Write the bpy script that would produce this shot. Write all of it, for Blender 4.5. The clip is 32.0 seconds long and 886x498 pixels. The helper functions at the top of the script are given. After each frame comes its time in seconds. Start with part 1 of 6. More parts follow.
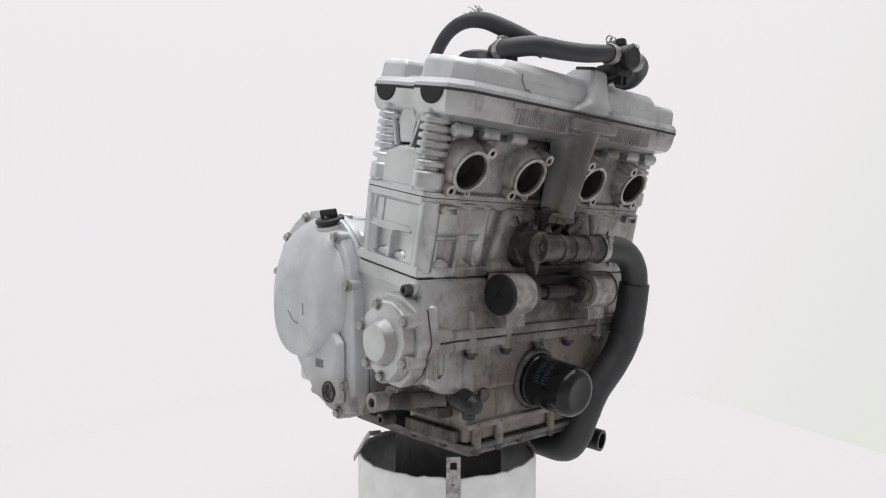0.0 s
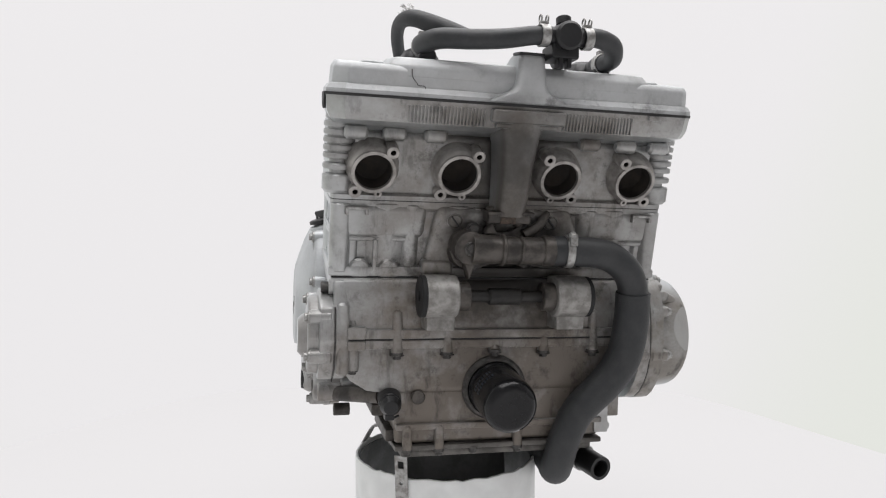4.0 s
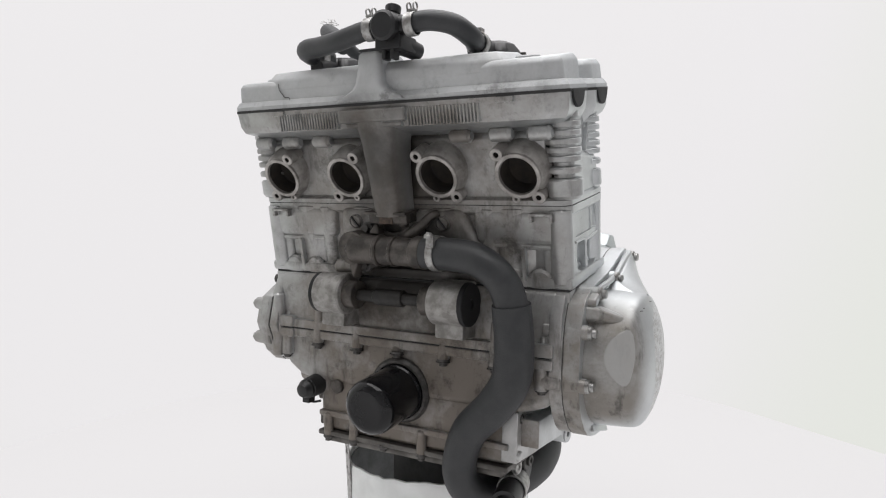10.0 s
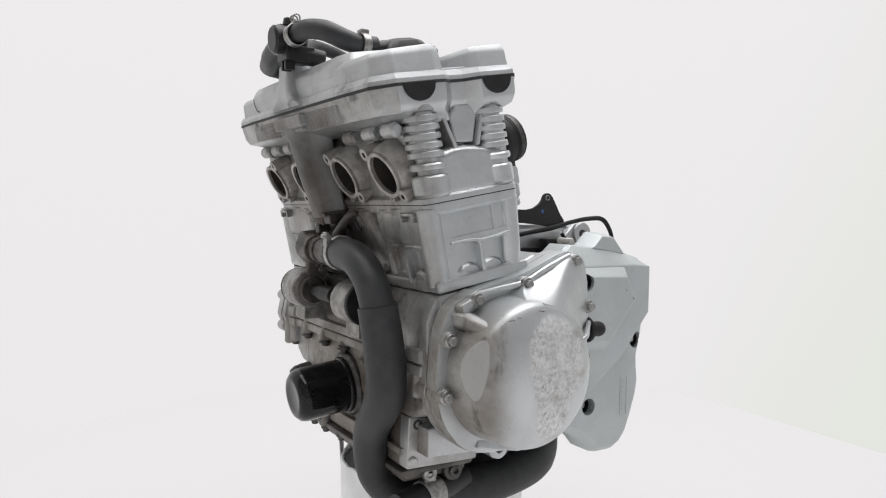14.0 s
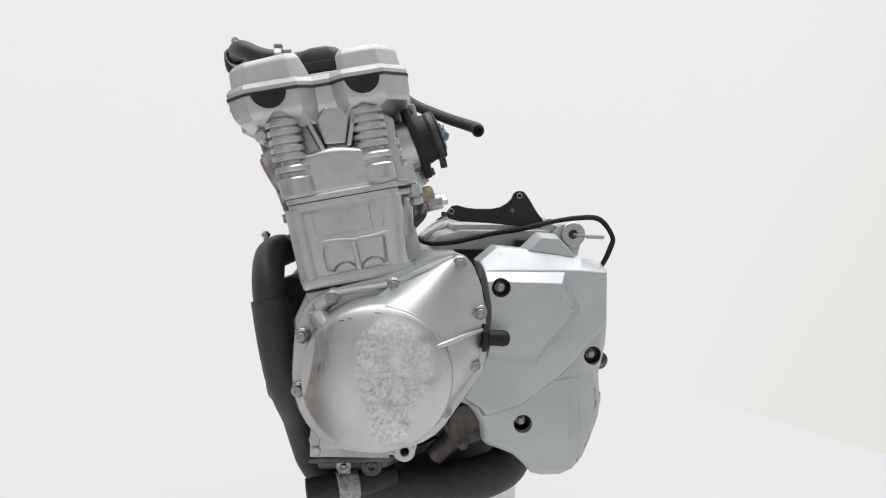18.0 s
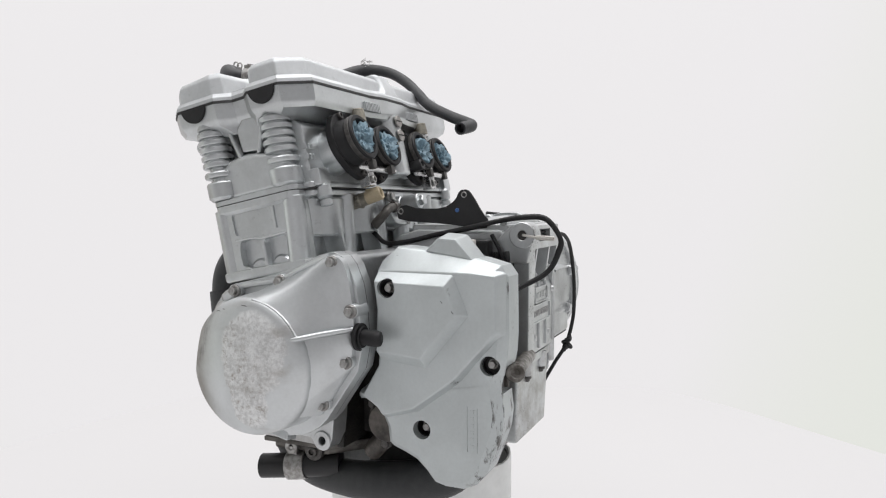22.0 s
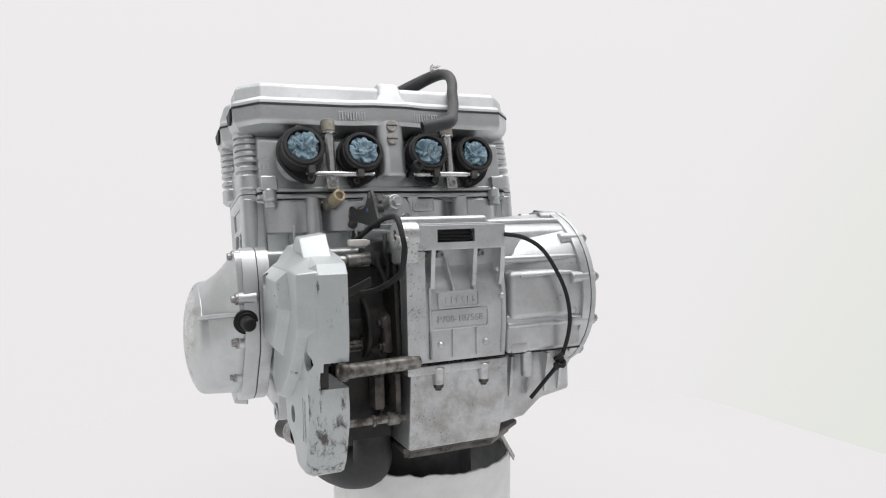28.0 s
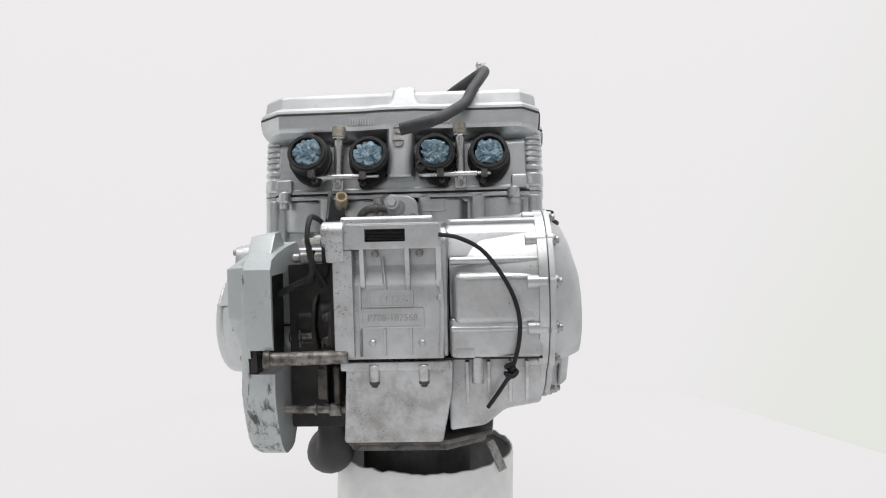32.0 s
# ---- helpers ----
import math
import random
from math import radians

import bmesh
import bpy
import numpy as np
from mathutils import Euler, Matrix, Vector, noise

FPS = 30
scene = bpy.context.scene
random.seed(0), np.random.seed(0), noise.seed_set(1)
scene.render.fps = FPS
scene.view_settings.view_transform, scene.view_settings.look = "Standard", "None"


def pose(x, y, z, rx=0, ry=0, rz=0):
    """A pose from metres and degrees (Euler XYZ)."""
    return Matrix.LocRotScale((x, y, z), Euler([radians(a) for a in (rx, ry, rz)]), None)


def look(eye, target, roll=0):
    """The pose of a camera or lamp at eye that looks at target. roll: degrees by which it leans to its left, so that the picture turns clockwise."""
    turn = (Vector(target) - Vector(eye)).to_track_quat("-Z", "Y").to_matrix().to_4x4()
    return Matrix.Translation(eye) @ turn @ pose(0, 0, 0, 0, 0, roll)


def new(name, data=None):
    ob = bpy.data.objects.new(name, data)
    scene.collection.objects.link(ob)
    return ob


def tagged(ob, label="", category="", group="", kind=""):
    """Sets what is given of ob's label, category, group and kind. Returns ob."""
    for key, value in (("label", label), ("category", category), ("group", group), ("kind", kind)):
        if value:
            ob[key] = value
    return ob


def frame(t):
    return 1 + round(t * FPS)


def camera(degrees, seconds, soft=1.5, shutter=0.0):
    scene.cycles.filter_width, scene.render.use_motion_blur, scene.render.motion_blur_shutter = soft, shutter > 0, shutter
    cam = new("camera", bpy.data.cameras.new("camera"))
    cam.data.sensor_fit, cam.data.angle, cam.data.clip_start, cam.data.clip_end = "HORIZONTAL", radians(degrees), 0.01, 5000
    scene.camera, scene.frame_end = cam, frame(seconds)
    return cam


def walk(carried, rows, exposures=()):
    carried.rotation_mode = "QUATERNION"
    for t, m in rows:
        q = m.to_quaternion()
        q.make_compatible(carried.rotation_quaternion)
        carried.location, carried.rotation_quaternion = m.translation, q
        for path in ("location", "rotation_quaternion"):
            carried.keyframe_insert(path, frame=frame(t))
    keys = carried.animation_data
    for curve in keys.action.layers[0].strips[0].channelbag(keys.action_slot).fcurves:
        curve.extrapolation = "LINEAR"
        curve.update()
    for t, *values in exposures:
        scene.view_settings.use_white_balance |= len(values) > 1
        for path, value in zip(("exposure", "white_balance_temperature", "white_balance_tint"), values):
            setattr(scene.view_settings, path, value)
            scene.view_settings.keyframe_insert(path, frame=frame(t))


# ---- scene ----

SECONDS = 32.0
EYE_HEIGHT = 0.50
DISTANCE = 1.07

# the camera stands on a tripod
cam = camera(63.98, SECONDS, 1.15)
eye = Vector((0.0, -DISTANCE, EYE_HEIGHT))
gaze = Vector((0.01259, 0.99931, -0.03482))
still = look(eye, eye + gaze, 0.01)
walk(cam, [(0.0, still), (SECONDS, still)], [(0.0, 0.0), (SECONDS, 0.0)])


def turn(t):
    """Degrees to which the turntable has brought the engine at t seconds."""
    s = (t - 16) / 16
    return 40.933 - (7.09218 * t - 0.55294 * s ** 2 - 0.97635 * s ** 3 - 1.01096 * s ** 4)


# ---------------------------------------------------------------- light
world = bpy.data.worlds.new("world")
scene.world = world
world.use_nodes = True
world.node_tree.nodes["Background"].inputs[0].default_value = (1.0, 0.98, 0.96, 1)
world.node_tree.nodes["Background"].inputs[1].default_value = 0.15


def softbox(name, x, y, z, target, w, h, power, colour):
    data = bpy.data.lights.new(name, "AREA")
    data.shape, data.size, data.size_y, data.energy, data.color = "RECTANGLE", w, h, power, colour
    ob = new(name, data)
    ob.matrix_world = look((x, y, z), target)
    return ob


softbox("softbox_overhead", 0.1, -0.15, 2.1, (0, 0, 0.5), 2.1, 1.9, 42, (1.0, 0.985, 0.99))


# ---------------------------------------------------------------- materials
def nodes_of(name):
    m = bpy.data.materials.new(name)
    m.use_nodes = True
    nt = m.node_tree
    return m, nt, nt.nodes["Principled BSDF"]


def noise_node(nt, co, scale, detail=4.0, rough=0.55):
    n = nt.nodes.new("ShaderNodeTexNoise")
    n.inputs["Scale"].default_value = scale
    n.inputs["Detail"].default_value = detail
    n.inputs["Roughness"].default_value = rough
    nt.links.new(co, n.inputs["Vector"])
    return n.outputs["Fac"]


def ramp_node(nt, fac, lo, hi, a=0.0, b=1.0):
    n = nt.nodes.new("ShaderNodeMapRange")
    n.interpolation_type = "SMOOTHSTEP"
    nt.links.new(fac, n.inputs["Value"])
    n.inputs["From Min"].default_value, n.inputs["From Max"].default_value = lo, hi
    n.inputs["To Min"].default_value, n.inputs["To Max"].default_value = a, b
    return n.outputs["Result"]


def math_node(nt, op, a, b):
    n = nt.nodes.new("ShaderNodeMath")
    n.operation = op
    for k, v in enumerate((a, b)):
        if isinstance(v, (int, float)):
            n.inputs[k].default_value = v
        else:
            nt.links.new(v, n.inputs[k])
    return n.outputs[0]


def mix_node(nt, fac, a, b, kind="MIX"):
    n = nt.nodes.new("ShaderNodeMix")
    n.data_type, n.blend_type = "RGBA", kind
    for sock, v in ((n.inputs[0], fac), (n.inputs[6], a), (n.inputs[7], b)):
        if isinstance(v, (int, float)):
            sock.default_value = v
        elif isinstance(v, tuple):
            sock.default_value = (*v, 1)
        else:
            nt.links.new(v, sock)
    return n.outputs[2]


LID_Z = 0.158     # height of the cam cover's joint
FACET_POINT = Vector((0.2845, -0.1430, -0.1105))     # a flat scraped off the alternator cover
FACET_NORMAL = Vector((0.382, -0.908, 0.175)).normalized()


def surface(name, col, col2, rough=0.45, metal=0.0, stain=16.0, grain=260.0, bump=0.08, rough_var=0.12, grime=None, spots=0.0, scar=None, coat=0.0, pepper=0.0, smear=0.0):
    """A worn surface: two tones in blotches, fine grain, relief; grime: (colour, amount) for the side that met the road."""
    m, nt, p = nodes_of(name)
    co = nt.nodes.new("ShaderNodeTexCoord").outputs["Object"]
    big, fine = noise_node(nt, co, stain, 5.0, 0.6), noise_node(nt, co, grain, 3.0)
    colour = mix_node(nt, ramp_node(nt, big, 0.36, 0.66), col, col2)
    g = ramp_node(nt, fine, 0.25, 0.75, 0.955 if metal > 0.25 else 0.88, 1.0)
    grey = nt.nodes.new("ShaderNodeCombineColor")
    for k in range(3):
        nt.links.new(g, grey.inputs[k])
    colour = mix_node(nt, 1.0, colour, grey.outputs[0], "MULTIPLY")
    rgh = ramp_node(nt, big, 0.3, 0.7, rough - rough_var / 2, rough + rough_var / 2)
    met = metal
    if spots:
        specks = ramp_node(nt, noise_node(nt, co, 95.0, 6.0, 0.7), 0.60, 0.70, 0.0, spots)
        colour = mix_node(nt, specks, colour, tuple(c * 0.35 for c in col))
    if pepper:
        # flecks of oily dirt on what faces backwards
        sp, nr = nt.nodes.new("ShaderNodeSeparateXYZ"), nt.nodes.new("ShaderNodeSeparateXYZ")
        nt.links.new(co, sp.inputs[0])
        nt.links.new(co.node.outputs["Normal"], nr.inputs[0])
        back = math_node(nt, "MULTIPLY", ramp_node(nt, nr.outputs["Y"], 0.0, 0.5), ramp_node(nt, sp.outputs["Y"], 0.12, 0.15))
        where = math_node(nt, "ADD", ramp_node(nt, noise_node(nt, co, 16.0, 4.0, 0.6), 0.46, 0.70, 0.0, 0.10), ramp_node(nt, sp.outputs["X"], 0.028, 0.050, 0.0, 0.075))
        fleck = ramp_node(nt, math_node(nt, "ADD", noise_node(nt, co, 330.0, 5.0, 0.70), where), 0.66, 0.76, 0.0, pepper)
        film = math_node(nt, "MULTIPLY", ramp_node(nt, noise_node(nt, co, 38.0, 8.0, 0.72), 0.40, 0.66, 0.0, 0.55), ramp_node(nt, sp.outputs["Z"], -0.155, -0.185, 0.25, 1.0))
        colour = mix_node(nt, math_node(nt, "MULTIPLY", back, film), colour, (0.27, 0.25, 0.225))
        colour = mix_node(nt, math_node(nt, "MULTIPLY", back, fleck), colour, (0.055, 0.048, 0.042))
    if smear:
        # oily streaks low down on what faces backwards, and a few scuffs higher up
        sp, nr = nt.nodes.new("ShaderNodeSeparateXYZ"), nt.nodes.new("ShaderNodeSeparateXYZ")
        nt.links.new(co, sp.inputs[0])
        nt.links.new(co.node.outputs["Normal"], nr.inputs[0])
        back = math_node(nt, "MULTIPLY", ramp_node(nt, nr.outputs["Y"], 0.2, 0.6), ramp_node(nt, sp.outputs["Y"], 0.12, 0.15))
        drawn = nt.nodes.new("ShaderNodeMapping")
        drawn.inputs["Scale"].default_value = (1.0, 1.0, 0.40)
        nt.links.new(co, drawn.inputs["Vector"])
        low = ramp_node(nt, sp.outputs["Z"], -0.150, -0.200, 0.0, 0.10)
        streaks = ramp_node(nt, math_node(nt, "ADD", noise_node(nt, drawn.outputs[0], 70.0, 9.0, 0.72), low), 0.60, 0.72, 0.0, smear)
        colour = mix_node(nt, math_node(nt, "MULTIPLY", back, streaks), colour, (0.060, 0.054, 0.048))
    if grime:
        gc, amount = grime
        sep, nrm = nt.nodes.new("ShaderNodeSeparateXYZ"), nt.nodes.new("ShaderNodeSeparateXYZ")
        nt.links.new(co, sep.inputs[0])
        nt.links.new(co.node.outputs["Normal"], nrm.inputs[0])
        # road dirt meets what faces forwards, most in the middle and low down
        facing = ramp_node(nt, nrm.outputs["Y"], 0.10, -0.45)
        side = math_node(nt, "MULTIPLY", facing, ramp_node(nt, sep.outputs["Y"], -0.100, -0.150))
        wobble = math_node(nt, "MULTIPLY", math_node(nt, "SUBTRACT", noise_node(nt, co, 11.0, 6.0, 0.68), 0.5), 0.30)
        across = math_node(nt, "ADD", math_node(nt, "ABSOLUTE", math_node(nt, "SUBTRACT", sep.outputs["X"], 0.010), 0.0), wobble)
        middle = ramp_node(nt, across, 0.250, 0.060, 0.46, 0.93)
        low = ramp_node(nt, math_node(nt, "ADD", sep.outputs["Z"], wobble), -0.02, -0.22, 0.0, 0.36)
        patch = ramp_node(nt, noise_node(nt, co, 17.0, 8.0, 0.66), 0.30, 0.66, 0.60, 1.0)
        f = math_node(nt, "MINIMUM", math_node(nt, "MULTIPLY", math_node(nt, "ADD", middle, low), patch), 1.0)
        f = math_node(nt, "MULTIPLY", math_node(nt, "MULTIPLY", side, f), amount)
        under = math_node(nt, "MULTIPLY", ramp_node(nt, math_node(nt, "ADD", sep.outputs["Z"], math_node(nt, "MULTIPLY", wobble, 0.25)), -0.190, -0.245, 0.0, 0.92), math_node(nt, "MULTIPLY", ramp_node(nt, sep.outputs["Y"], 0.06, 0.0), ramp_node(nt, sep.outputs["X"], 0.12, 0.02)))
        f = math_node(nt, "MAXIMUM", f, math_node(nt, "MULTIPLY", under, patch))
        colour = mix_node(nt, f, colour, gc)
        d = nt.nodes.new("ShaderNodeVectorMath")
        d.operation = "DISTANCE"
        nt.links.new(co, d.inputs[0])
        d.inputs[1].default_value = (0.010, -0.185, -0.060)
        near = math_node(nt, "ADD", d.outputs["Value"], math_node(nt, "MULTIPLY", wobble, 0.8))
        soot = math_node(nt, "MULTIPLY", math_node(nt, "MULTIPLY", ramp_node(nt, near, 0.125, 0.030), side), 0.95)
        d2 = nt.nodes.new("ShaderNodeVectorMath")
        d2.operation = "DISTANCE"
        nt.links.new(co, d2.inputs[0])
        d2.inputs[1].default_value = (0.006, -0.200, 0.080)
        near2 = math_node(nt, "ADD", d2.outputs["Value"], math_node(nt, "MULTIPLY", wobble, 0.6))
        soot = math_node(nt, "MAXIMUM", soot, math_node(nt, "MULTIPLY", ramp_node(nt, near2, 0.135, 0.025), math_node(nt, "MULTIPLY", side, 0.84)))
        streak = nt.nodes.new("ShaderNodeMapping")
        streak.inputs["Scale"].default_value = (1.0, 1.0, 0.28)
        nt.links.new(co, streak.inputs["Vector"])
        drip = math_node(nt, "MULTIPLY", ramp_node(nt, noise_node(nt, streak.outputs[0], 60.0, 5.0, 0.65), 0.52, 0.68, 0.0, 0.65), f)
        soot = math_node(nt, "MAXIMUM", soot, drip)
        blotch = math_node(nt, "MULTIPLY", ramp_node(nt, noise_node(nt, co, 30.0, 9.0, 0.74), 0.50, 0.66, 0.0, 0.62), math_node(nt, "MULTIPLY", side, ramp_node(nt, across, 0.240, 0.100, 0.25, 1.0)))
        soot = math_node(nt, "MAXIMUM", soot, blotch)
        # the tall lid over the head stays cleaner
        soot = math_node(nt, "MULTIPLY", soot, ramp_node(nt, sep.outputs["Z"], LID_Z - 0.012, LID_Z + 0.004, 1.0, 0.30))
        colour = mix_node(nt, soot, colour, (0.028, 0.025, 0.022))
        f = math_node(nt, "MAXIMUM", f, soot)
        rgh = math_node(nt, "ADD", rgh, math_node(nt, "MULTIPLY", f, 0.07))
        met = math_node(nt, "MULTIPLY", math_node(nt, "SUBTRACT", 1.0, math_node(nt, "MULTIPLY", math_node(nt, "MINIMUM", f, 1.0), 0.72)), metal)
    if scar:
        cy, cz, radius = scar
        sep = nt.nodes.new("ShaderNodeSeparateXYZ")
        nt.links.new(co, sep.inputs[0])
        dy, dz = math_node(nt, "SUBTRACT", sep.outputs["Y"], cy), math_node(nt, "SUBTRACT", sep.outputs["Z"], cz)
        tongue = math_node(nt, "MULTIPLY", math_node(nt, "MULTIPLY", dz, dz), 0.80)
        d = math_node(nt, "SQRT", math_node(nt, "ADD", math_node(nt, "MULTIPLY", dy, dy), tongue), 0.0)
        ty, tz = math_node(nt, "ADD", dy, 0.006), math_node(nt, "ADD", dz, 0.048)
        d2 = math_node(nt, "SQRT", math_node(nt, "ADD", math_node(nt, "MULTIPLY", math_node(nt, "MULTIPLY", ty, ty), 3.2), math_node(nt, "MULTIPLY", tz, tz)), 0.0)
        d = math_node(nt, "MINIMUM", d, d2)
        d = math_node(nt, "ADD", d, math_node(nt, "MULTIPLY", math_node(nt, "SUBTRACT", noise_node(nt, co, 42.0, 6.0, 0.72), 0.5), 0.034))
        worn = math_node(nt, "MULTIPLY", ramp_node(nt, d, radius + 0.003, radius - 0.003), ramp_node(nt, sep.outputs["X"], 0.288, 0.293))
        # a second scrape on the shoulder that faces forwards
        e = nt.nodes.new("ShaderNodeVectorMath")
        e.operation = "DOT_PRODUCT"
        nt.links.new(co, e.inputs[0])
        e.inputs[1].default_value = FACET_NORMAL
        edge = math_node(nt, "ABSOLUTE", math_node(nt, "SUBTRACT", e.outputs["Value"], FACET_NORMAL.dot(FACET_POINT)), 0.0)
        shoulder = math_node(nt, "MULTIPLY", ramp_node(nt, edge, 0.0012, 0.0004), math_node(nt, "MULTIPLY", ramp_node(nt, sep.outputs["X"], 0.252, 0.256), ramp_node(nt, sep.outputs["Y"], -0.110, -0.118)))
        colour = mix_node(nt, math_node(nt, "MULTIPLY", shoulder, 0.75), colour, (0.44, 0.44, 0.43))
        # gouges that fan out from the middle of the patch
        fan = nt.nodes.new("ShaderNodeCombineXYZ")
        nt.links.new(math_node(nt, "MULTIPLY", math_node(nt, "ARCTAN2", dz, dy), 0.055), fan.inputs[0])
        nt.links.new(math_node(nt, "MULTIPLY", d, 0.35), fan.inputs[1])
        rub = math_node(nt, "ADD", math_node(nt, "ADD", math_node(nt, "MULTIPLY", noise_node(nt, fan.outputs[0], 120.0, 8.0, 0.75), 0.16), math_node(nt, "MULTIPLY", noise_node(nt, co, 240.0, 10.0, 0.80), 0.50)), math_node(nt, "MULTIPLY", noise_node(nt, co, 60.0, 8.0, 0.74), 0.34))
        raw = mix_node(nt, ramp_node(nt, rub, 0.38, 0.60), (0.54, 0.545, 0.545), (0.78, 0.79, 0.79))
        rust = math_node(nt, "MULTIPLY", ramp_node(nt, noise_node(nt, co, 110.0, 10.0, 0.82), 0.51, 0.63, 0.0, 0.62), ramp_node(nt, math_node(nt, "ADD", dy, math_node(nt, "MULTIPLY", dz, 0.6)), 0.020, -0.030, 0.20, 1.0))
        raw = mix_node(nt, rust, raw, (0.22, 0.175, 0.135))
        colour = mix_node(nt, worn, colour, raw)
        scuff = nt.nodes.new("ShaderNodeMapping")
        scuff.inputs["Scale"].default_value = (1.0, 0.25, 1.0)
        scuff.inputs["Rotation"].default_value = (0.5, 0, 0)
        nt.links.new(co, scuff.inputs["Vector"])
        halo = math_node(nt, "MULTIPLY", math_node(nt, "MULTIPLY", ramp_node(nt, d, radius + 0.030, radius - 0.01), ramp_node(nt, sep.outputs["X"], 0.272, 0.280)), ramp_node(nt, noise_node(nt, scuff.outputs[0], 36.0, 5.0, 0.6), 0.50, 0.68, 0.0, 0.55))
        colour = mix_node(nt, halo, colour, (0.34, 0.32, 0.30))
        rgh = math_node(nt, "ADD", rgh, math_node(nt, "MULTIPLY", worn, 0.22))
        fine = math_node(nt, "ADD", fine, math_node(nt, "MULTIPLY", worn, math_node(nt, "MULTIPLY", rub, 5.0)))
    nt.links.new(colour, p.inputs["Base Color"])
    nt.links.new(rgh, p.inputs["Roughness"])
    if isinstance(met, float):
        p.inputs["Metallic"].default_value = met
    else:
        nt.links.new(met, p.inputs["Metallic"])
    p.inputs["Coat Weight"].default_value = coat
    b = nt.nodes.new("ShaderNodeBump")
    b.inputs["Strength"].default_value = bump
    b.inputs["Distance"].default_value = 0.002
    nt.links.new(fine, b.inputs["Height"])
    nt.links.new(b.outputs[0], p.inputs["Normal"])
    return m


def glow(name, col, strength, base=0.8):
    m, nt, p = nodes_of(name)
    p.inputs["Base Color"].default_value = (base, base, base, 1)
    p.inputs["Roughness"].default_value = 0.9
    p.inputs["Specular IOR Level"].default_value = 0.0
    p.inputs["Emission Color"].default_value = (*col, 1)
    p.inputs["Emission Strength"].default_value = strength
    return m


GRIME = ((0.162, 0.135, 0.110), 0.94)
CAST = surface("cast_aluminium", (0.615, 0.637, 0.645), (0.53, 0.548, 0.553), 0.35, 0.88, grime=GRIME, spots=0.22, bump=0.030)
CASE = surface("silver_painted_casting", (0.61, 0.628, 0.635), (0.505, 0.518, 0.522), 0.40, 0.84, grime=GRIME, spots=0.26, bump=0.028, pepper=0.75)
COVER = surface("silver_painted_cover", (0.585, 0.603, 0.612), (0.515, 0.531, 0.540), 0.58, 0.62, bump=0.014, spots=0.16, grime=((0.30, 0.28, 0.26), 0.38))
SPROCKET = surface("satin_silver_paint", (0.515, 0.550, 0.555), (0.48, 0.512, 0.516), 0.43, 0.45, bump=0.006, spots=0.05, smear=0.9)
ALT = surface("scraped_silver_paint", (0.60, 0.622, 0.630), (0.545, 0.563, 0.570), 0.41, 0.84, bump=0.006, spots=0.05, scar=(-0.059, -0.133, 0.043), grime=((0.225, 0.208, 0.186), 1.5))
LUG = surface("pitted_bare_alloy", (0.36, 0.35, 0.335), (0.20, 0.192, 0.18), 0.5, 0.45, stain=60, spots=0.6, bump=0.03)
BARECAST = surface("bare_cast_alloy", (0.50, 0.50, 0.495), (0.38, 0.378, 0.37), 0.46, 0.7, stain=30, spots=0.25, bump=0.02)
RUST = surface("rusty_iron", (0.12, 0.088, 0.066), (0.06, 0.046, 0.038), 0.8, bump=0.3, stain=160)
BARE = surface("pale_wire_end", (0.72, 0.70, 0.66), (0.6, 0.58, 0.54), 0.5)
PIVOT = surface("oily_worn_steel", (0.30, 0.29, 0.27), (0.075, 0.067, 0.058), 0.42, 0.5, stain=70, spots=0.7, bump=0.1)
OLD = surface("oily_rough_casting", (0.105, 0.094, 0.084), (0.036, 0.032, 0.029), 0.46, 0.35, bump=0.22, stain=48, spots=0.4)
# black for soot, and for the shade of holes deeper than the mesh
SOOT_AND_SHADE = surface("black_soot_and_shade", (0.020, 0.017, 0.015), (0.040, 0.032, 0.026), 0.9, stain=60)
RIM = surface("machined_flange", (0.44, 0.42, 0.40), (0.26, 0.245, 0.23), 0.45, 0.5, stain=60)
STEEL = surface("zinc_steel", (0.42, 0.42, 0.41), (0.24, 0.23, 0.22), 0.4, 0.8, stain=120)
CHROME = surface("bright_steel", (0.70, 0.70, 0.70), (0.55, 0.55, 0.55), 0.22, 0.9, stain=80)
DARKBOLT = surface("dark_steel", (0.11, 0.105, 0.10), (0.06, 0.058, 0.056), 0.5, 0.6, stain=120)
GASKET = surface("dark_gasket", (0.02, 0.02, 0.02), (0.035, 0.035, 0.035), 0.7)
RUBBER = surface("black_rubber", (0.011, 0.011, 0.012), (0.019, 0.019, 0.020), 0.58, stain=40, bump=0.06)
HOSE = surface("weathered_hose", (0.027, 0.029, 0.031), (0.042, 0.043, 0.045), 0.48, stain=30, bump=0.08)
SLEEVE = surface("woven_sleeve", (0.026, 0.028, 0.030), (0.040, 0.041, 0.043), 0.55, stain=60, bump=0.3, grain=700)
LINING = surface("grey_drum_lining", (0.25, 0.26, 0.26), (0.17, 0.175, 0.175), 0.75, stain=20)
PAN = surface("grimy_pan_casting", (0.155, 0.147, 0.136), (0.075, 0.070, 0.064), 0.46, 0.45, stain=30, spots=0.4, bump=0.05)
FOAM = surface("dark_grey_foam", (0.075, 0.075, 0.074), (0.045, 0.045, 0.044), 0.85, stain=25)
PLASTIC = surface("black_plastic", (0.014, 0.014, 0.015), (0.022, 0.022, 0.023), 0.40)
FILTER = surface("gloss_black_paint", (0.008, 0.008, 0.009), (0.014, 0.014, 0.015), 0.16, stain=12, bump=0.01, coat=0.1)
PAPER = surface("blue_paper_towel", (0.17, 0.27, 0.335), (0.30, 0.40, 0.46), 0.9, stain=60, bump=0.15, grain=600)
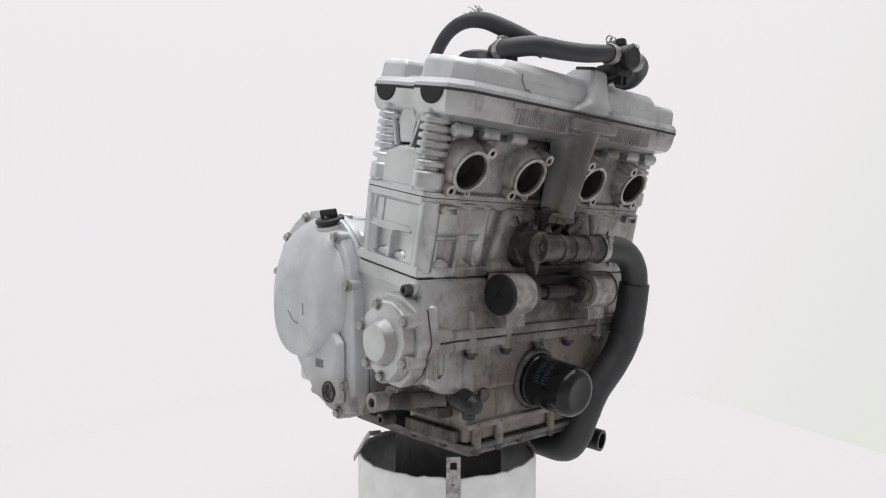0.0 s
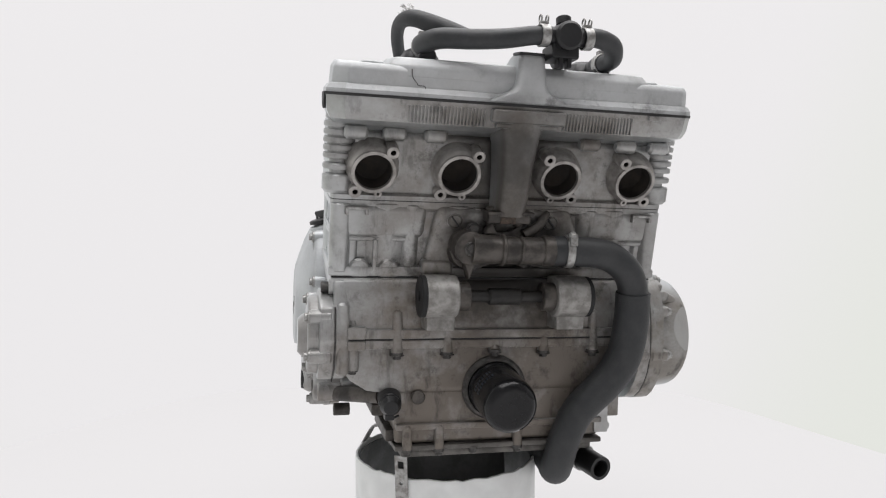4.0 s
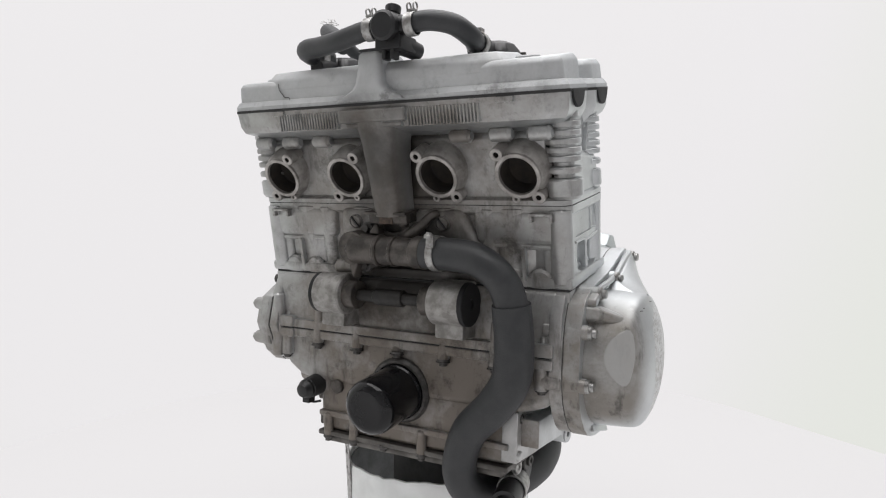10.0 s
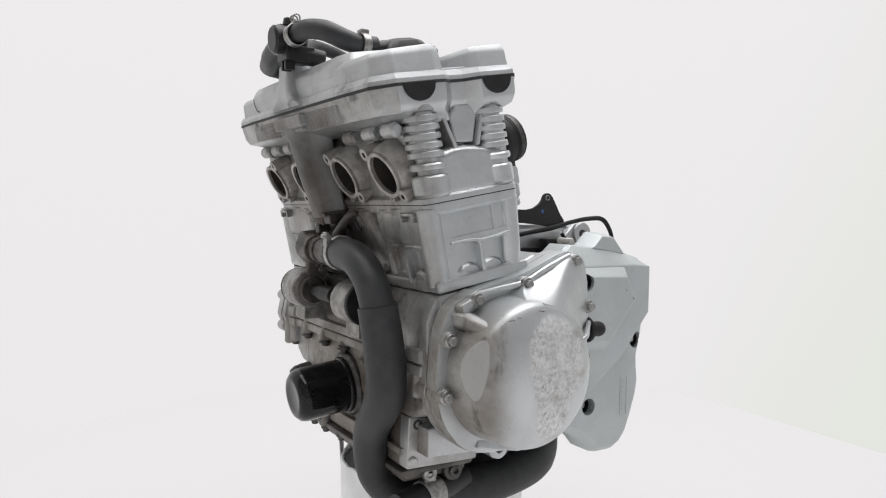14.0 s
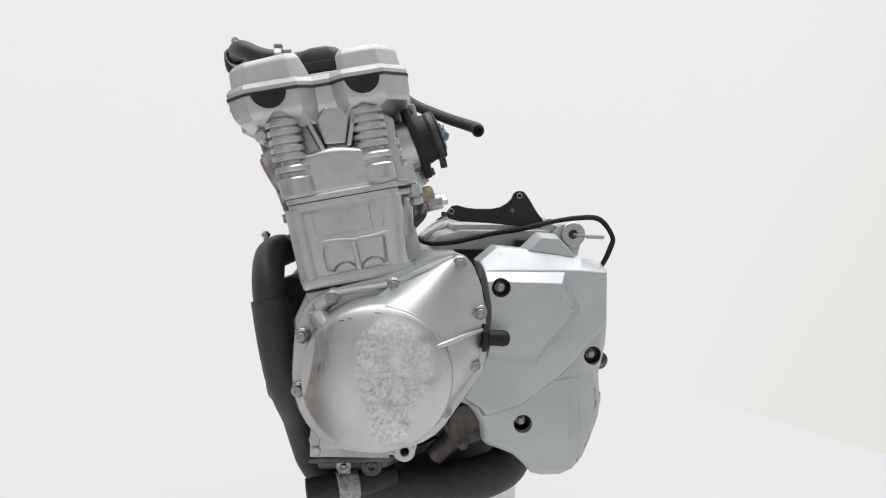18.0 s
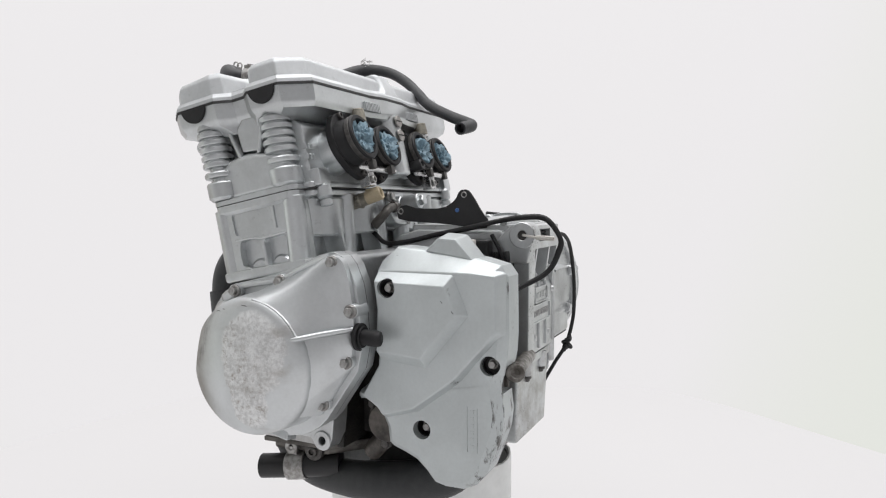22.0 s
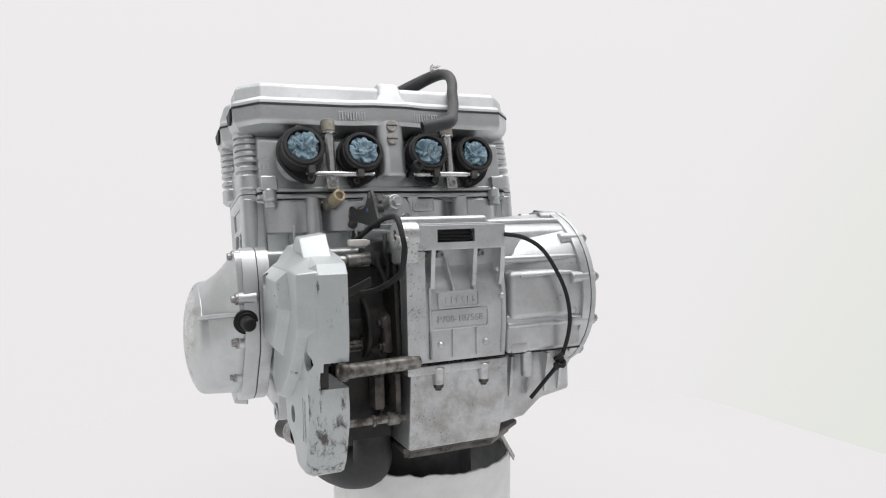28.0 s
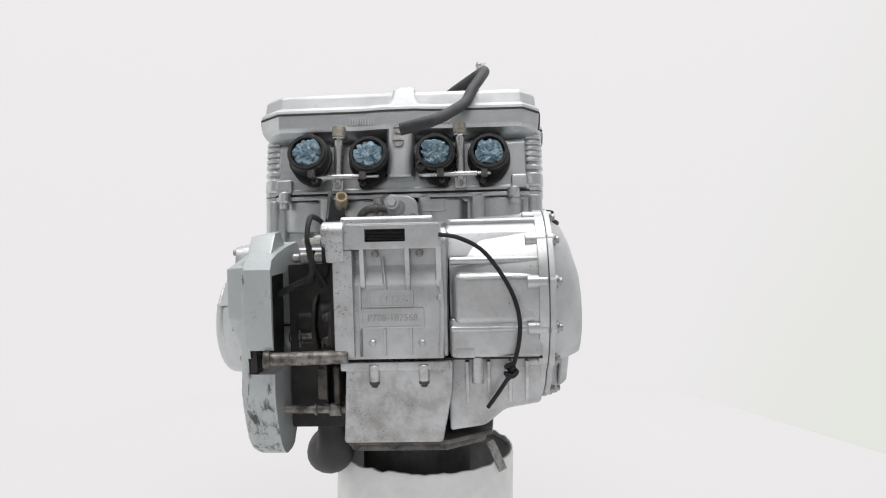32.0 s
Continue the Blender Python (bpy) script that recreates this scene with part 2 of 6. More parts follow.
CREAM = surface("cream_plastic", (0.58, 0.49, 0.34), (0.46, 0.38, 0.25), 0.5)
BRASS = surface("tarnished_cap", (0.34, 0.32, 0.265), (0.24, 0.225, 0.19), 0.5, 0.4, stain=120)
INK = surface("faded_print", (0.25, 0.26, 0.27), (0.20, 0.21, 0.22), 0.6)
# grey tone painted in for the shading of the raised figures
STAMP_SHADE = surface("shaded_stamping", (0.43, 0.43, 0.43), (0.33, 0.33, 0.33), 0.5, 0.4, stain=200)
PRINT = surface("dim_blue_print", (0.022, 0.030, 0.042), (0.016, 0.022, 0.030), 0.4)
# black for oil, and for shade painted into deep cavities
OIL_AND_SHADE = surface("black_oil_and_shade", (0.016, 0.014, 0.012), (0.006, 0.0055, 0.005), 0.55, bump=0.4, stain=30)
CHIP = surface("bare_dark_chip", (0.10, 0.095, 0.09), (0.05, 0.048, 0.046), 0.7, stain=200)
for black, level in ((FILTER, 0.25), (RUBBER, 0.32), (HOSE, 0.45), (SLEEVE, 0.45), (PLASTIC, 0.38)):
    black.node_tree.nodes["Principled BSDF"].inputs["Specular IOR Level"].default_value = level
BLUE = surface("blue_dot_paint", (0.05, 0.13, 0.35), (0.05, 0.13, 0.35), 0.5)
PLASTER = surface("white_painted_drum", (0.90, 0.91, 0.90), (0.86, 0.88, 0.87), 0.75, bump=0.02, stain=12, grain=30)
UNSEEN_ROOM = surface("unseen_room_paint", (0.66, 0.66, 0.665), (0.60, 0.60, 0.605), 0.8, stain=1.0, grain=40)


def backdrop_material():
    """White backdrop with an added glow; its fall-off to fainter, greener ends is painted."""
    m, nt, p = nodes_of("glowing_white_backdrop")
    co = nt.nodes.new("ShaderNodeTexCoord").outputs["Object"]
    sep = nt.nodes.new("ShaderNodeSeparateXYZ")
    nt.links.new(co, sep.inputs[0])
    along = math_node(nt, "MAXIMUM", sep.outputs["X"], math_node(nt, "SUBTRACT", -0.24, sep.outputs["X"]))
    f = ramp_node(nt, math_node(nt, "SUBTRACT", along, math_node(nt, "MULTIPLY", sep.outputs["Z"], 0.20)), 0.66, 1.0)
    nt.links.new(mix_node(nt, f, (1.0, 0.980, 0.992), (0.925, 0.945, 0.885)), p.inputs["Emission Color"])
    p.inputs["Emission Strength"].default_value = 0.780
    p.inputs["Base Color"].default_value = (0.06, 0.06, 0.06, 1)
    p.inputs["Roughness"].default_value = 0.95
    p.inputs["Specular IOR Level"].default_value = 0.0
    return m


BACKDROP_GLOW = backdrop_material()
# the table is no lamp; glow is added to match the backdrop's white
GLOWING_FLOOR = glow("glowing_white_table", (1.0, 0.978, 0.988), 0.692, 0.12)


# ---------------------------------------------------------------- mesh tools
BASE = -0.30      # height of the engine's foot below the lens
LEANING = Matrix.Translation((0, -0.105, -0.06)) @ Matrix.Rotation(radians(13.2), 4, "X")   # the leaning cylinders
TILT = LEANING @ Matrix(((1, 0, 0, 0), (0, 1, 0, 0), (0, -0.050, 1, -0.0025), (0, 0, 0, 1)))   # whose decks fall a little to the rear


def clean(bm):
    bmesh.ops.recalc_face_normals(bm, faces=bm.faces)
    return bm


def bevelled(bm, bev, seg=2, angle=28):
    if bev > 0:
        edges = [e for e in bm.edges if len(e.link_faces) == 2 and e.calc_face_angle(0) > radians(angle)]
        bmesh.ops.bevel(bm, geom=edges, offset=bev, segments=seg, profile=0.5, affect="EDGES", clamp_overlap=True)
    return bm


def offset(pts, d):
    """The closed outline moved inwards by d."""
    n, out = len(pts), []
    area = sum(pts[k][0] * pts[(k + 1) % n][1] - pts[(k + 1) % n][0] * pts[k][1] for k in range(n))
    sign = 1 if area > 0 else -1
    for k in range(n):
        a, b, c = (Vector(pts[(k + j) % n]) for j in (-1, 0, 1))
        u, v = (b - a).normalized(), (c - b).normalized()
        nu, nv = Vector((-u.y, u.x)) * sign, Vector((-v.y, v.x)) * sign
        m = nu + nv
        m = m.normalized() if m.length > 1e-6 else nu
        out.append(tuple(b + m * d / max(0.5, m.dot(nu))))
    return out


def at(axis, a, b, h):
    return {"x": (h, a, b), "y": (a, h, b), "z": (a, b, h)}[axis]


def loft(layers, axis, cap=True):
    """layers: (height, outline) with equally many points; axis: the way they are stacked."""
    bm = bmesh.new()
    rings = [[bm.verts.new(at(axis, a, b, h)) for a, b in pts] for h, pts in layers]
    n = len(rings[0])
    for r0, r1 in zip(rings, rings[1:]):
        for k in range(n):
            bm.faces.new((r0[k], r0[(k + 1) % n], r1[(k + 1) % n], r1[k]))
    if cap:
        bm.faces.new(rings[0]), bm.faces.new(rings[-1])
    return clean(bm)


def prism(pts, axis, lo, hi, bev=0.002, seg=2, draft=0.0):
    top = offset(pts, draft) if draft else pts
    return bevelled(loft([(lo, pts), (hi, top)], axis), bev, seg)


def box(x0, x1, y0, y1, z0, z1, bev=0.002, seg=2):
    return prism([(x0, y0), (x1, y0), (x1, y1), (x0, y1)], "z", z0, z1, bev, seg)


def circle(cx, cy, r, n=32, start=0.0, sweep_=360.0):
    return [(cx + r * math.cos(radians(start + sweep_ * k / n)), cy + r * math.sin(radians(start + sweep_ * k / n))) for k in range(n)]


def rrect(x0, x1, y0, y1, r, n=5):
    out = []
    for cx, cy, a in ((x1 - r, y1 - r, 0), (x0 + r, y1 - r, 90), (x0 + r, y0 + r, 180), (x1 - r, y0 + r, 270)):
        out += [(cx + r * math.cos(radians(a + 90 * k / n)), cy + r * math.sin(radians(a + 90 * k / n))) for k in range(n + 1)]
    return out


def smooth_outline(pts, times=2):
    """Rounds the corners of a closed outline."""
    for _ in range(times):
        out = []
        for k in range(len(pts)):
            a, b = Vector(pts[k]), Vector(pts[(k + 1) % len(pts)])
            out += [tuple(a.lerp(b, 0.22)), tuple(a.lerp(b, 0.78))]
        pts = out
    return pts


def aim(p0, p1):
    d = Vector(p1) - Vector(p0)
    return Matrix.Translation(p0) @ d.to_track_quat("Z", "Y").to_matrix().to_4x4()


def lathe(profile, n=32, m=None, closed=False):
    """profile: (radius, height) from end to end; a radius of 0 closes it."""
    bm = bmesh.new()
    rings = []
    for r, h in profile:
        if r <= 1e-6:
            rings.append([bm.verts.new((0, 0, h))])
        else:
            rings.append([bm.verts.new((r * math.cos(2 * math.pi * k / n), r * math.sin(2 * math.pi * k / n), h)) for k in range(n)])
    pairs = list(zip(rings, rings[1:])) + ([(rings[-1], rings[0])] if closed else [])
    for a, b in pairs:
        for k in range(n):
            j = (k + 1) % n
            f = [a[k % len(a)], a[j % len(a)], b[j % len(b)], b[k % len(b)]]
            f = [v for i, v in enumerate(f) if v not in f[:i]]
            if len(f) > 2:
                bm.faces.new(f)
    clean(bm)
    if m is not None:
        bm.transform(m)
    return bm


def cyl(p0, p1, r0, r1=None, n=24, bev=0.0012):
    r1 = r0 if r1 is None else r1
    h = (Vector(p1) - Vector(p0)).length
    b = min(bev, r0 * 0.4, r1 * 0.4, h * 0.3)
    return lathe([(0, 0), (r0 - b, 0), (r0, b), (r1, h - b), (r1 - b, h), (0, h)], n, aim(p0, p1))


def tube(p0, p1, ro, ri, n=28, bev=0.001):
    h = (Vector(p1) - Vector(p0)).length
    b = min(bev, (ro - ri) * 0.35)
    return lathe([(ri + b, 0), (ro - b, 0), (ro, b), (ro, h - b), (ro - b, h), (ri + b, h), (ri, h - b), (ri, b)], n, aim(p0, p1), True)


def spline(pts, per=6):
    pts = [Vector(p) for p in pts]
    q = [2 * pts[0] - pts[1], *pts, 2 * pts[-1] - pts[-2]]
    out = []
    for k in range(1, len(q) - 2):
        a, b, c, d = q[k - 1:k + 3]
        for j in range(per):
            t = j / per
            out.append(0.5 * (2 * b + (c - a) * t + (2 * a - 5 * b + 4 * c - d) * t * t + (3 * b - a - 3 * c + d) * t ** 3))
    return out + [pts[-1]]


def sweep(pts, r, n=14, per=6, hollow=0.0):
    """A round hose along a smooth path; r: one radius or one for each point; hollow: how deep the far end is open."""
    path = spline(pts, per)
    radii = [r] * len(path) if isinstance(r, (int, float)) else [r[min(k // per, len(r) - 1)] + (r[min(k // per + 1, len(r) - 1)] - r[min(k // per, len(r) - 1)]) * (k % per) / per for k in range(len(path))]
    bm, rings = bmesh.new(), []
    d = (path[1] - path[0]).normalized()
    side = d.orthogonal().normalized()

    def ring(p, rad):
        up = d.cross(side)
        return [bm.verts.new(p + rad * (side * math.cos(2 * math.pi * k / n) + up * math.sin(2 * math.pi * k / n))) for k in range(n)]

    for k, p in enumerate(path):
        e = (path[min(k + 1, len(path) - 1)] - path[max(k - 1, 0)]).normalized()
        side = (side - e * side.dot(e)).normalized()
        d = e
        rings.append(ring(p, radii[k]))
    if hollow:
        rings.append(ring(path[-1], radii[-1] * 0.72))
        rings.append(ring(path[-1] - d * hollow, radii[-1] * 0.70))
    for a, b in zip(rings, rings[1:]):
        for k in range(n):
            bm.faces.new((a[k], a[(k + 1) % n], b[(k + 1) % n], b[k]))
    bm.faces.new(rings[0]), bm.faces.new(rings[-1])
    return clean(bm)


def joined(*bms):
    out = bmesh.new()
    for b in bms:
        me = bpy.data.meshes.new("tmp")
        b.to_mesh(me)
        out.from_mesh(me)
        bpy.data.meshes.remove(me)
        b.free()
    return out


def cut(bm, *tools):
    """The solid bm less the solids in tools, one after the other."""
    for tool in tools:
        a = new("blank", bpy.data.meshes.new("blank"))
        b = new("cutter", bpy.data.meshes.new("cutter"))
        bm.to_mesh(a.data)
        bm.free()
        tool.to_mesh(b.data)
        tool.free()
        mod = a.modifiers.new("cut", "BOOLEAN")
        mod.operation, mod.object, mod.solver = "DIFFERENCE", b, "EXACT"
        bm = bmesh.new()
        bm.from_object(a, bpy.context.evaluated_depsgraph_get())
        for ob in (a, b):
            me = ob.data
            bpy.data.objects.remove(ob)
            bpy.data.meshes.remove(me)
    return bm


def hull(pts, bev=0.002, seg=2):
    bm = bmesh.new()
    for p in pts:
        bm.verts.new(p)
    out = bmesh.ops.convex_hull(bm, input=bm.verts)
    bmesh.ops.delete(bm, geom=list(set(g for g in out["geom_interior"] + out["geom_unused"] if isinstance(g, bmesh.types.BMVert))), context="VERTS")
    bmesh.ops.dissolve_limit(bm, angle_limit=radians(2), verts=bm.verts, edges=bm.edges)
    return bevelled(clean(bm) or bm, bev, seg, 12) if bev else bm


def sliced(bm, co, no):
    """Cuts away what lies beyond a plane and closes the face."""
    out = bmesh.ops.bisect_plane(bm, geom=bm.verts[:] + bm.edges[:] + bm.faces[:], plane_co=co, plane_no=no, clear_outer=True)
    edges = [g for g in out["geom_cut"] if isinstance(g, bmesh.types.BMEdge)]
    bmesh.ops.holes_fill(bm, edges=edges, sides=0)
    return bm


def tilted(bm):
    bm.transform(TILT)
    return bm


def leaning(bm):
    bm.transform(LEANING)
    return bm


def rough_up(bm, amount, scale):
    for v in bm.verts:
        v.co += noise.noise_vector(v.co * scale) * amount
    return bm


def to_mesh(name, bm, material, angle=32):
    me = bpy.data.meshes.new(name)
    bm.to_mesh(me)
    bm.free()
    me.materials.append(material)
    for p in me.polygons:
        p.use_smooth = True
    me.set_sharp_from_angle(angle=radians(angle))
    return me


def part(name, bm, material, parent, label="", angle=32):
    ob = new(name, bm if isinstance(bm, bpy.types.Mesh) else to_mesh(name, bm, material, angle))
    ob.parent = parent
    if parent.parent is None and parent.type == "EMPTY":
        ob.location = (0, 0, -BASE)
    even = ob.modifiers.new("even_shading", "WEIGHTED_NORMAL")
    even.keep_sharp = True
    return tagged(ob, label)


BOLTS = {}


def bolt(parent, p, d, r=0.0058, h=0.006, material=None, kind="hex", name="bolt"):
    """A flanged bolt whose head stands out from p along d."""
    material = material or STEEL
    key = (round(r, 4), round(h, 4), material.name, kind)
    if key not in BOLTS:
        if kind == "hex":
            b = joined(lathe([(0, -0.003), (r * 1.45, -0.003), (r * 1.45, 0.0006), (r * 1.2, 0.0018), (0, 0.0018)], 16),
                       bevelled(loft([(0.0015, circle(0, 0, r, 6)), (h, circle(0, 0, r, 6))], "z"), 0.0006, 1))
        elif kind == "socket":
            b = lathe([(0, -0.003), (r, -0.003), (r, h - 0.0008), (r - 0.0008, h), (r * 0.55, h), (r * 0.5, h - 0.003), (0, h - 0.003)], 16)
        else:
            b = joined(lathe([(0, -0.002), (r, -0.002), (r, h * 0.6), (r * 0.8, h), (0, h)], 18))
        BOLTS[key] = to_mesh(name, b, material)
    ob = new(name, BOLTS[key])
    ob.parent = parent
    base = Vector((0, 0, -BASE)) if parent.parent is None and parent.type == "EMPTY" else Vector()
    ob.matrix_basis = Matrix.Translation(base) @ aim(p, Vector(p) + Vector(d))
    return ob


def u(x, y, z):
    return tuple(TILT @ Vector((x, y, z)))


def ud(x, y, z):
    return tuple(TILT.to_3x3() @ Vector((x, y, z)))


def lu(x, y, z):
    return tuple(LEANING @ Vector((x, y, z)))


def thing(name, label, category):
    return tagged(new(name), label, category)


# ---------------------------------------------------------------- the white booth
def slab(name, bm, material, label):
    me = to_mesh(name, bm, material)
    return tagged(new(name, me), label, "", "", "structure")


def booth():
    slab("floor", box(-2.2, 2.2, -2.6, 2.2, -0.05, 0.0, 0), GLOWING_FLOOR, "white table top with added glow")
    # one glowing sheet in a soft curve round the back
    # the unseen left end runs on as added side light; the right stops short
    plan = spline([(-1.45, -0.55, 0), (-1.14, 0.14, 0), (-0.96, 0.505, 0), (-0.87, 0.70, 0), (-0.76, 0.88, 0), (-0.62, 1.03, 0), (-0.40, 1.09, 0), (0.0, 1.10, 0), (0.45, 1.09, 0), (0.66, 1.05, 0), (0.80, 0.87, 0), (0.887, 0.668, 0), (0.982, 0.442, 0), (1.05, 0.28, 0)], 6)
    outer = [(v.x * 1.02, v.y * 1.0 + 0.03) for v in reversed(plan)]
    slab("backdrop", loft([(0.0, [(v.x, v.y) for v in plan] + outer), (2.4, [(v.x, v.y) for v in plan] + outer)], "z"), BACKDROP_GLOW, "plain white backdrop with added glow")
    # unseen ceiling and walls, added to close the booth and tune its reflections
    slab("ceiling", box(-2.2, 2.2, -2.6, 2.2, 2.4, 2.45, 0), UNSEEN_ROOM, "unseen pale ceiling added over the booth")
    slab("unseen_wall_south", box(-2.2, 2.2, -2.62, -2.6, 0, 2.4, 0), UNSEEN_ROOM, "unseen pale wall added behind the tripod")
    slab("unseen_wall_east", box(2.2, 2.22, -2.6, 2.2, 0, 2.4, 0), UNSEEN_ROOM, "unseen pale side wall added to shape the light")
    slab("unseen_wall_west", box(-2.22, -2.2, -2.6, 2.2, 0, 2.4, 0), UNSEEN_ROOM, "unseen pale side wall added to shape the light")


booth()

# ---------------------------------------------------------------- the engine
engine = thing("motorcycle_engine", "used silver four-cylinder motorcycle engine standing on a white drum", "engine")


def mirrored(half):
    """A plan outline from its right half, listed from front to rear."""
    return half + [(-x, y) for x, y in reversed(half)]


def narrowed(plan):
    """The rear chamber ends a little earlier on the clutch side."""
    return [(x * 0.967 if x < -0.2 and y > 0.035 else x, y) for x, y in plan]


HEAD_PLAN = narrowed(mirrored([(0.028, -0.093), (0.148, -0.0920), (0.171, -0.0900), (0.213, -0.0880), (0.2325, -0.0660), (0.232, -0.008), (0.216, 0.008), (0.216, 0.026), (0.228, 0.040), (0.2270, 0.086), (0.192, 0.1125), (0.060, 0.114), (0.026, 0.119)]))


def cylinder_block():
    core = prism([(-0.046, 0.006), (0.047, 0.006), (0.062, 0.100), (-0.046, 0.100)], "x", -0.190, 0.190, 0.004)
    bits, bores, columns = [core], [], []
    bits.append(box(-0.222, 0.222, -0.057, 0.068, 0.004, 0.018, 0.004))
    bits.append(loft([(0.088, offset(rrect(-0.222, 0.222, -0.052, 0.072, 0.012), 0.004)), (0.092, rrect(-0.222, 0.222, -0.052, 0.072, 0.012)), (0.1003, rrect(-0.222, 0.222, -0.052, 0.073, 0.012))], "z"))
    bits.append(prism(rrect(-0.200, 0.200, 0.0, 0.087, 0.008), "z", 0.0915, 0.0992, 0.002))
    for s in (-1, 1):
        # corner columns, pockets and ribs of the two ends
        for y0, y1 in ((-0.046, -0.044), (0.051, 0.061)):
            columns.append(cyl((s * 0.208, y0, 0.010), (s * 0.208, y1, 0.096), 0.0135, n=16))
    for cx in (-0.172, -0.068, 0.068, 0.172):
        bx = cx * 0.885
        bores.append(cyl((bx, -0.008, 0.012), (bx, -0.010, 0.098), 0.0445, n=36))
        bores.append(cyl((bx, 0.032, 0.049), (bx, 0.041, 0.098), 0.0475, n=36, bev=0.003))
        bits.append(box(bx - 0.002, bx + 0.002, 0.055, 0.083, 0.012, 0.052, 0.001))
    for x in (-0.205, -0.120, -0.036, 0.036, 0.120, 0.205):
        columns.append(cyl((x, -0.044, 0.012), (x, -0.044, 0.096), 0.011, n=14))
        if abs(x) < 0.2:
            columns.append(cyl((x, 0.062, 0.012), (x, 0.077, 0.096), 0.0125, n=18))
    for s in (-1, 1):
        columns.append(prism([(s * 0.104, 0.0535), (s * 0.150, 0.0530), (s * 0.212, 0.0535), (s * 0.2155, 0.096), (s * 0.100, 0.096)], "y", -0.036, -0.0545, 0.009, 4))
    for x in (-0.165, 0.165):
        bits.append(box(x - 0.040, x + 0.040, -0.0530, -0.040, 0.049, 0.056, 0.003, 3))
        bits.append(box(x - 0.0025, x + 0.0025, -0.058, -0.030, 0.012, 0.052, 0.001))
        for dx in (-0.018, 0.018):
            bits.append(cyl((x + dx, -0.040, 0.012), (x + dx, -0.0555, 0.012), 0.0150, n=24, bev=0.003))
    bits.append(prism([(-0.105, 0.012), (-0.060, 0.012), (-0.040, 0.050), (0.040, 0.050), (0.100, 0.012), (0.118, 0.030), (0.09, 0.097), (-0.09, 0.097)], "y", -0.0570, -0.034, 0.010, 4))
    block = part("cylinder_block", tilted(joined(*bits)), CAST, engine, "silver cast cylinder block, grimy in front")
    for bm in bores:
        part("bore_wall", tilted(bm), CAST, block)
    for bm in columns:
        part("stud_column", tilted(bm), CAST, block)
    for s in (-1, 1):
        # the smooth ends with two pockets under an arched ledge
        end = prism([(-0.0515, 0.010), (0.063, 0.010), (0.0695, 0.097), (-0.0505, 0.097)], "x", s * 0.186, s * 0.2185, 0.006, 3)
        pocket = prism(smooth_outline([(-0.026, 0.0175), (0.044, 0.0165), (0.050, 0.040), (0.047, 0.0520), (0.030, 0.0510), (0.010, 0.0500), (-0.006, 0.0535), (-0.0225, 0.0545), (-0.027, 0.040)], 1), "x", s * 0.2085, s * 0.230, 0)
        shallow = prism(rrect(-0.0285, 0.0485, 0.0605, 0.0895, 0.004), "x", s * 0.2162, s * 0.230, 0)
        bits = [cut(end, pocket, shallow)]
        # the rib between the two hollows, the ledge above and the round feet
        bits.append(prism([(0.0065, 0.014), (0.0125, 0.014), (0.0120, 0.046), (0.0165, 0.0535), (0.003, 0.0535), (0.0078, 0.046)], "x", s * 0.200, s * 0.2188, 0.0018, 3))
        bits.append(prism([(-0.030, 0.0570), (-0.006, 0.0565), (0.010, 0.0535), (0.030, 0.0540), (0.052, 0.0560), (0.052, 0.0520), (0.030, 0.0505), (0.010, 0.0500), (-0.006, 0.0530), (-0.030, 0.0535)], "x", s * 0.206, s * 0.2203, 0.0016, 3))
        bits.append(prism([(0.031, 0.060), (0.035, 0.060), (0.036, 0.090), (0.032, 0.090)], "x", s * 0.212, s * 0.2180, 0.0012, 2))
        for y in (-0.006, 0.026):
            bits.append(cyl((s * 0.196, y, 0.0125), (s * 0.2120, y, 0.0125), 0.0165, n=32, bev=0.003))
        part("end_panel", tilted(joined(*bits)), CAST, block)
    part("head_gasket", tilted(joined(prism(rrect(-0.2208, 0.2208, -0.0512, 0.0722, 0.010), "z", 0.0990, 0.1012, 0), prism(rrect(-0.2005, 0.2005, 0.0, 0.0885, 0.008), "z", 0.0991, 0.1011, 0))), GASKET, engine)
    part("base_gasket", tilted(prism(rrect(-0.2178, 0.2178, -0.0556, 0.0648, 0.004), "z", 0.0022, 0.0042, 0)), GASKET, engine)
    for x in (-0.0664, 0.0623):
        plug = part("slotted_plug", tilted(joined(lathe([(0, -0.004), (0.0098, -0.004), (0.0098, 0.0022), (0.0086, 0.0030), (0.0080, 0.0018), (0.0074, 0.0028), (0, 0.0030)], 24, aim((x, -0.0565, 0.0785), (x, -0.060, 0.0785))))), CAST, block, "slotted core plug")
        slot = box(-0.0010, 0.0010, -0.0078, 0.0078, -0.002, 0.0036, 0)
        slot.transform(TILT @ aim((x, -0.058, 0.0785), (x, -0.060, 0.0785)) @ Matrix.Rotation(radians(38), 4, "Z"))
        part("plug_slot", slot, GASKET, plug)
    for x in (-0.190, 0.190):
        part("cable_clip", tilted(joined(box(x - 0.014, x + 0.014, -0.062, -0.050, 0.090, 0.0935, 0.001), box(x - 0.014, x - 0.010, -0.062, -0.050, 0.083, 0.093, 0.001), box(x + 0.010, x + 0.014, -0.062, -0.050, 0.083, 0.093, 0.001))), STEEL, block)


cylinder_block()


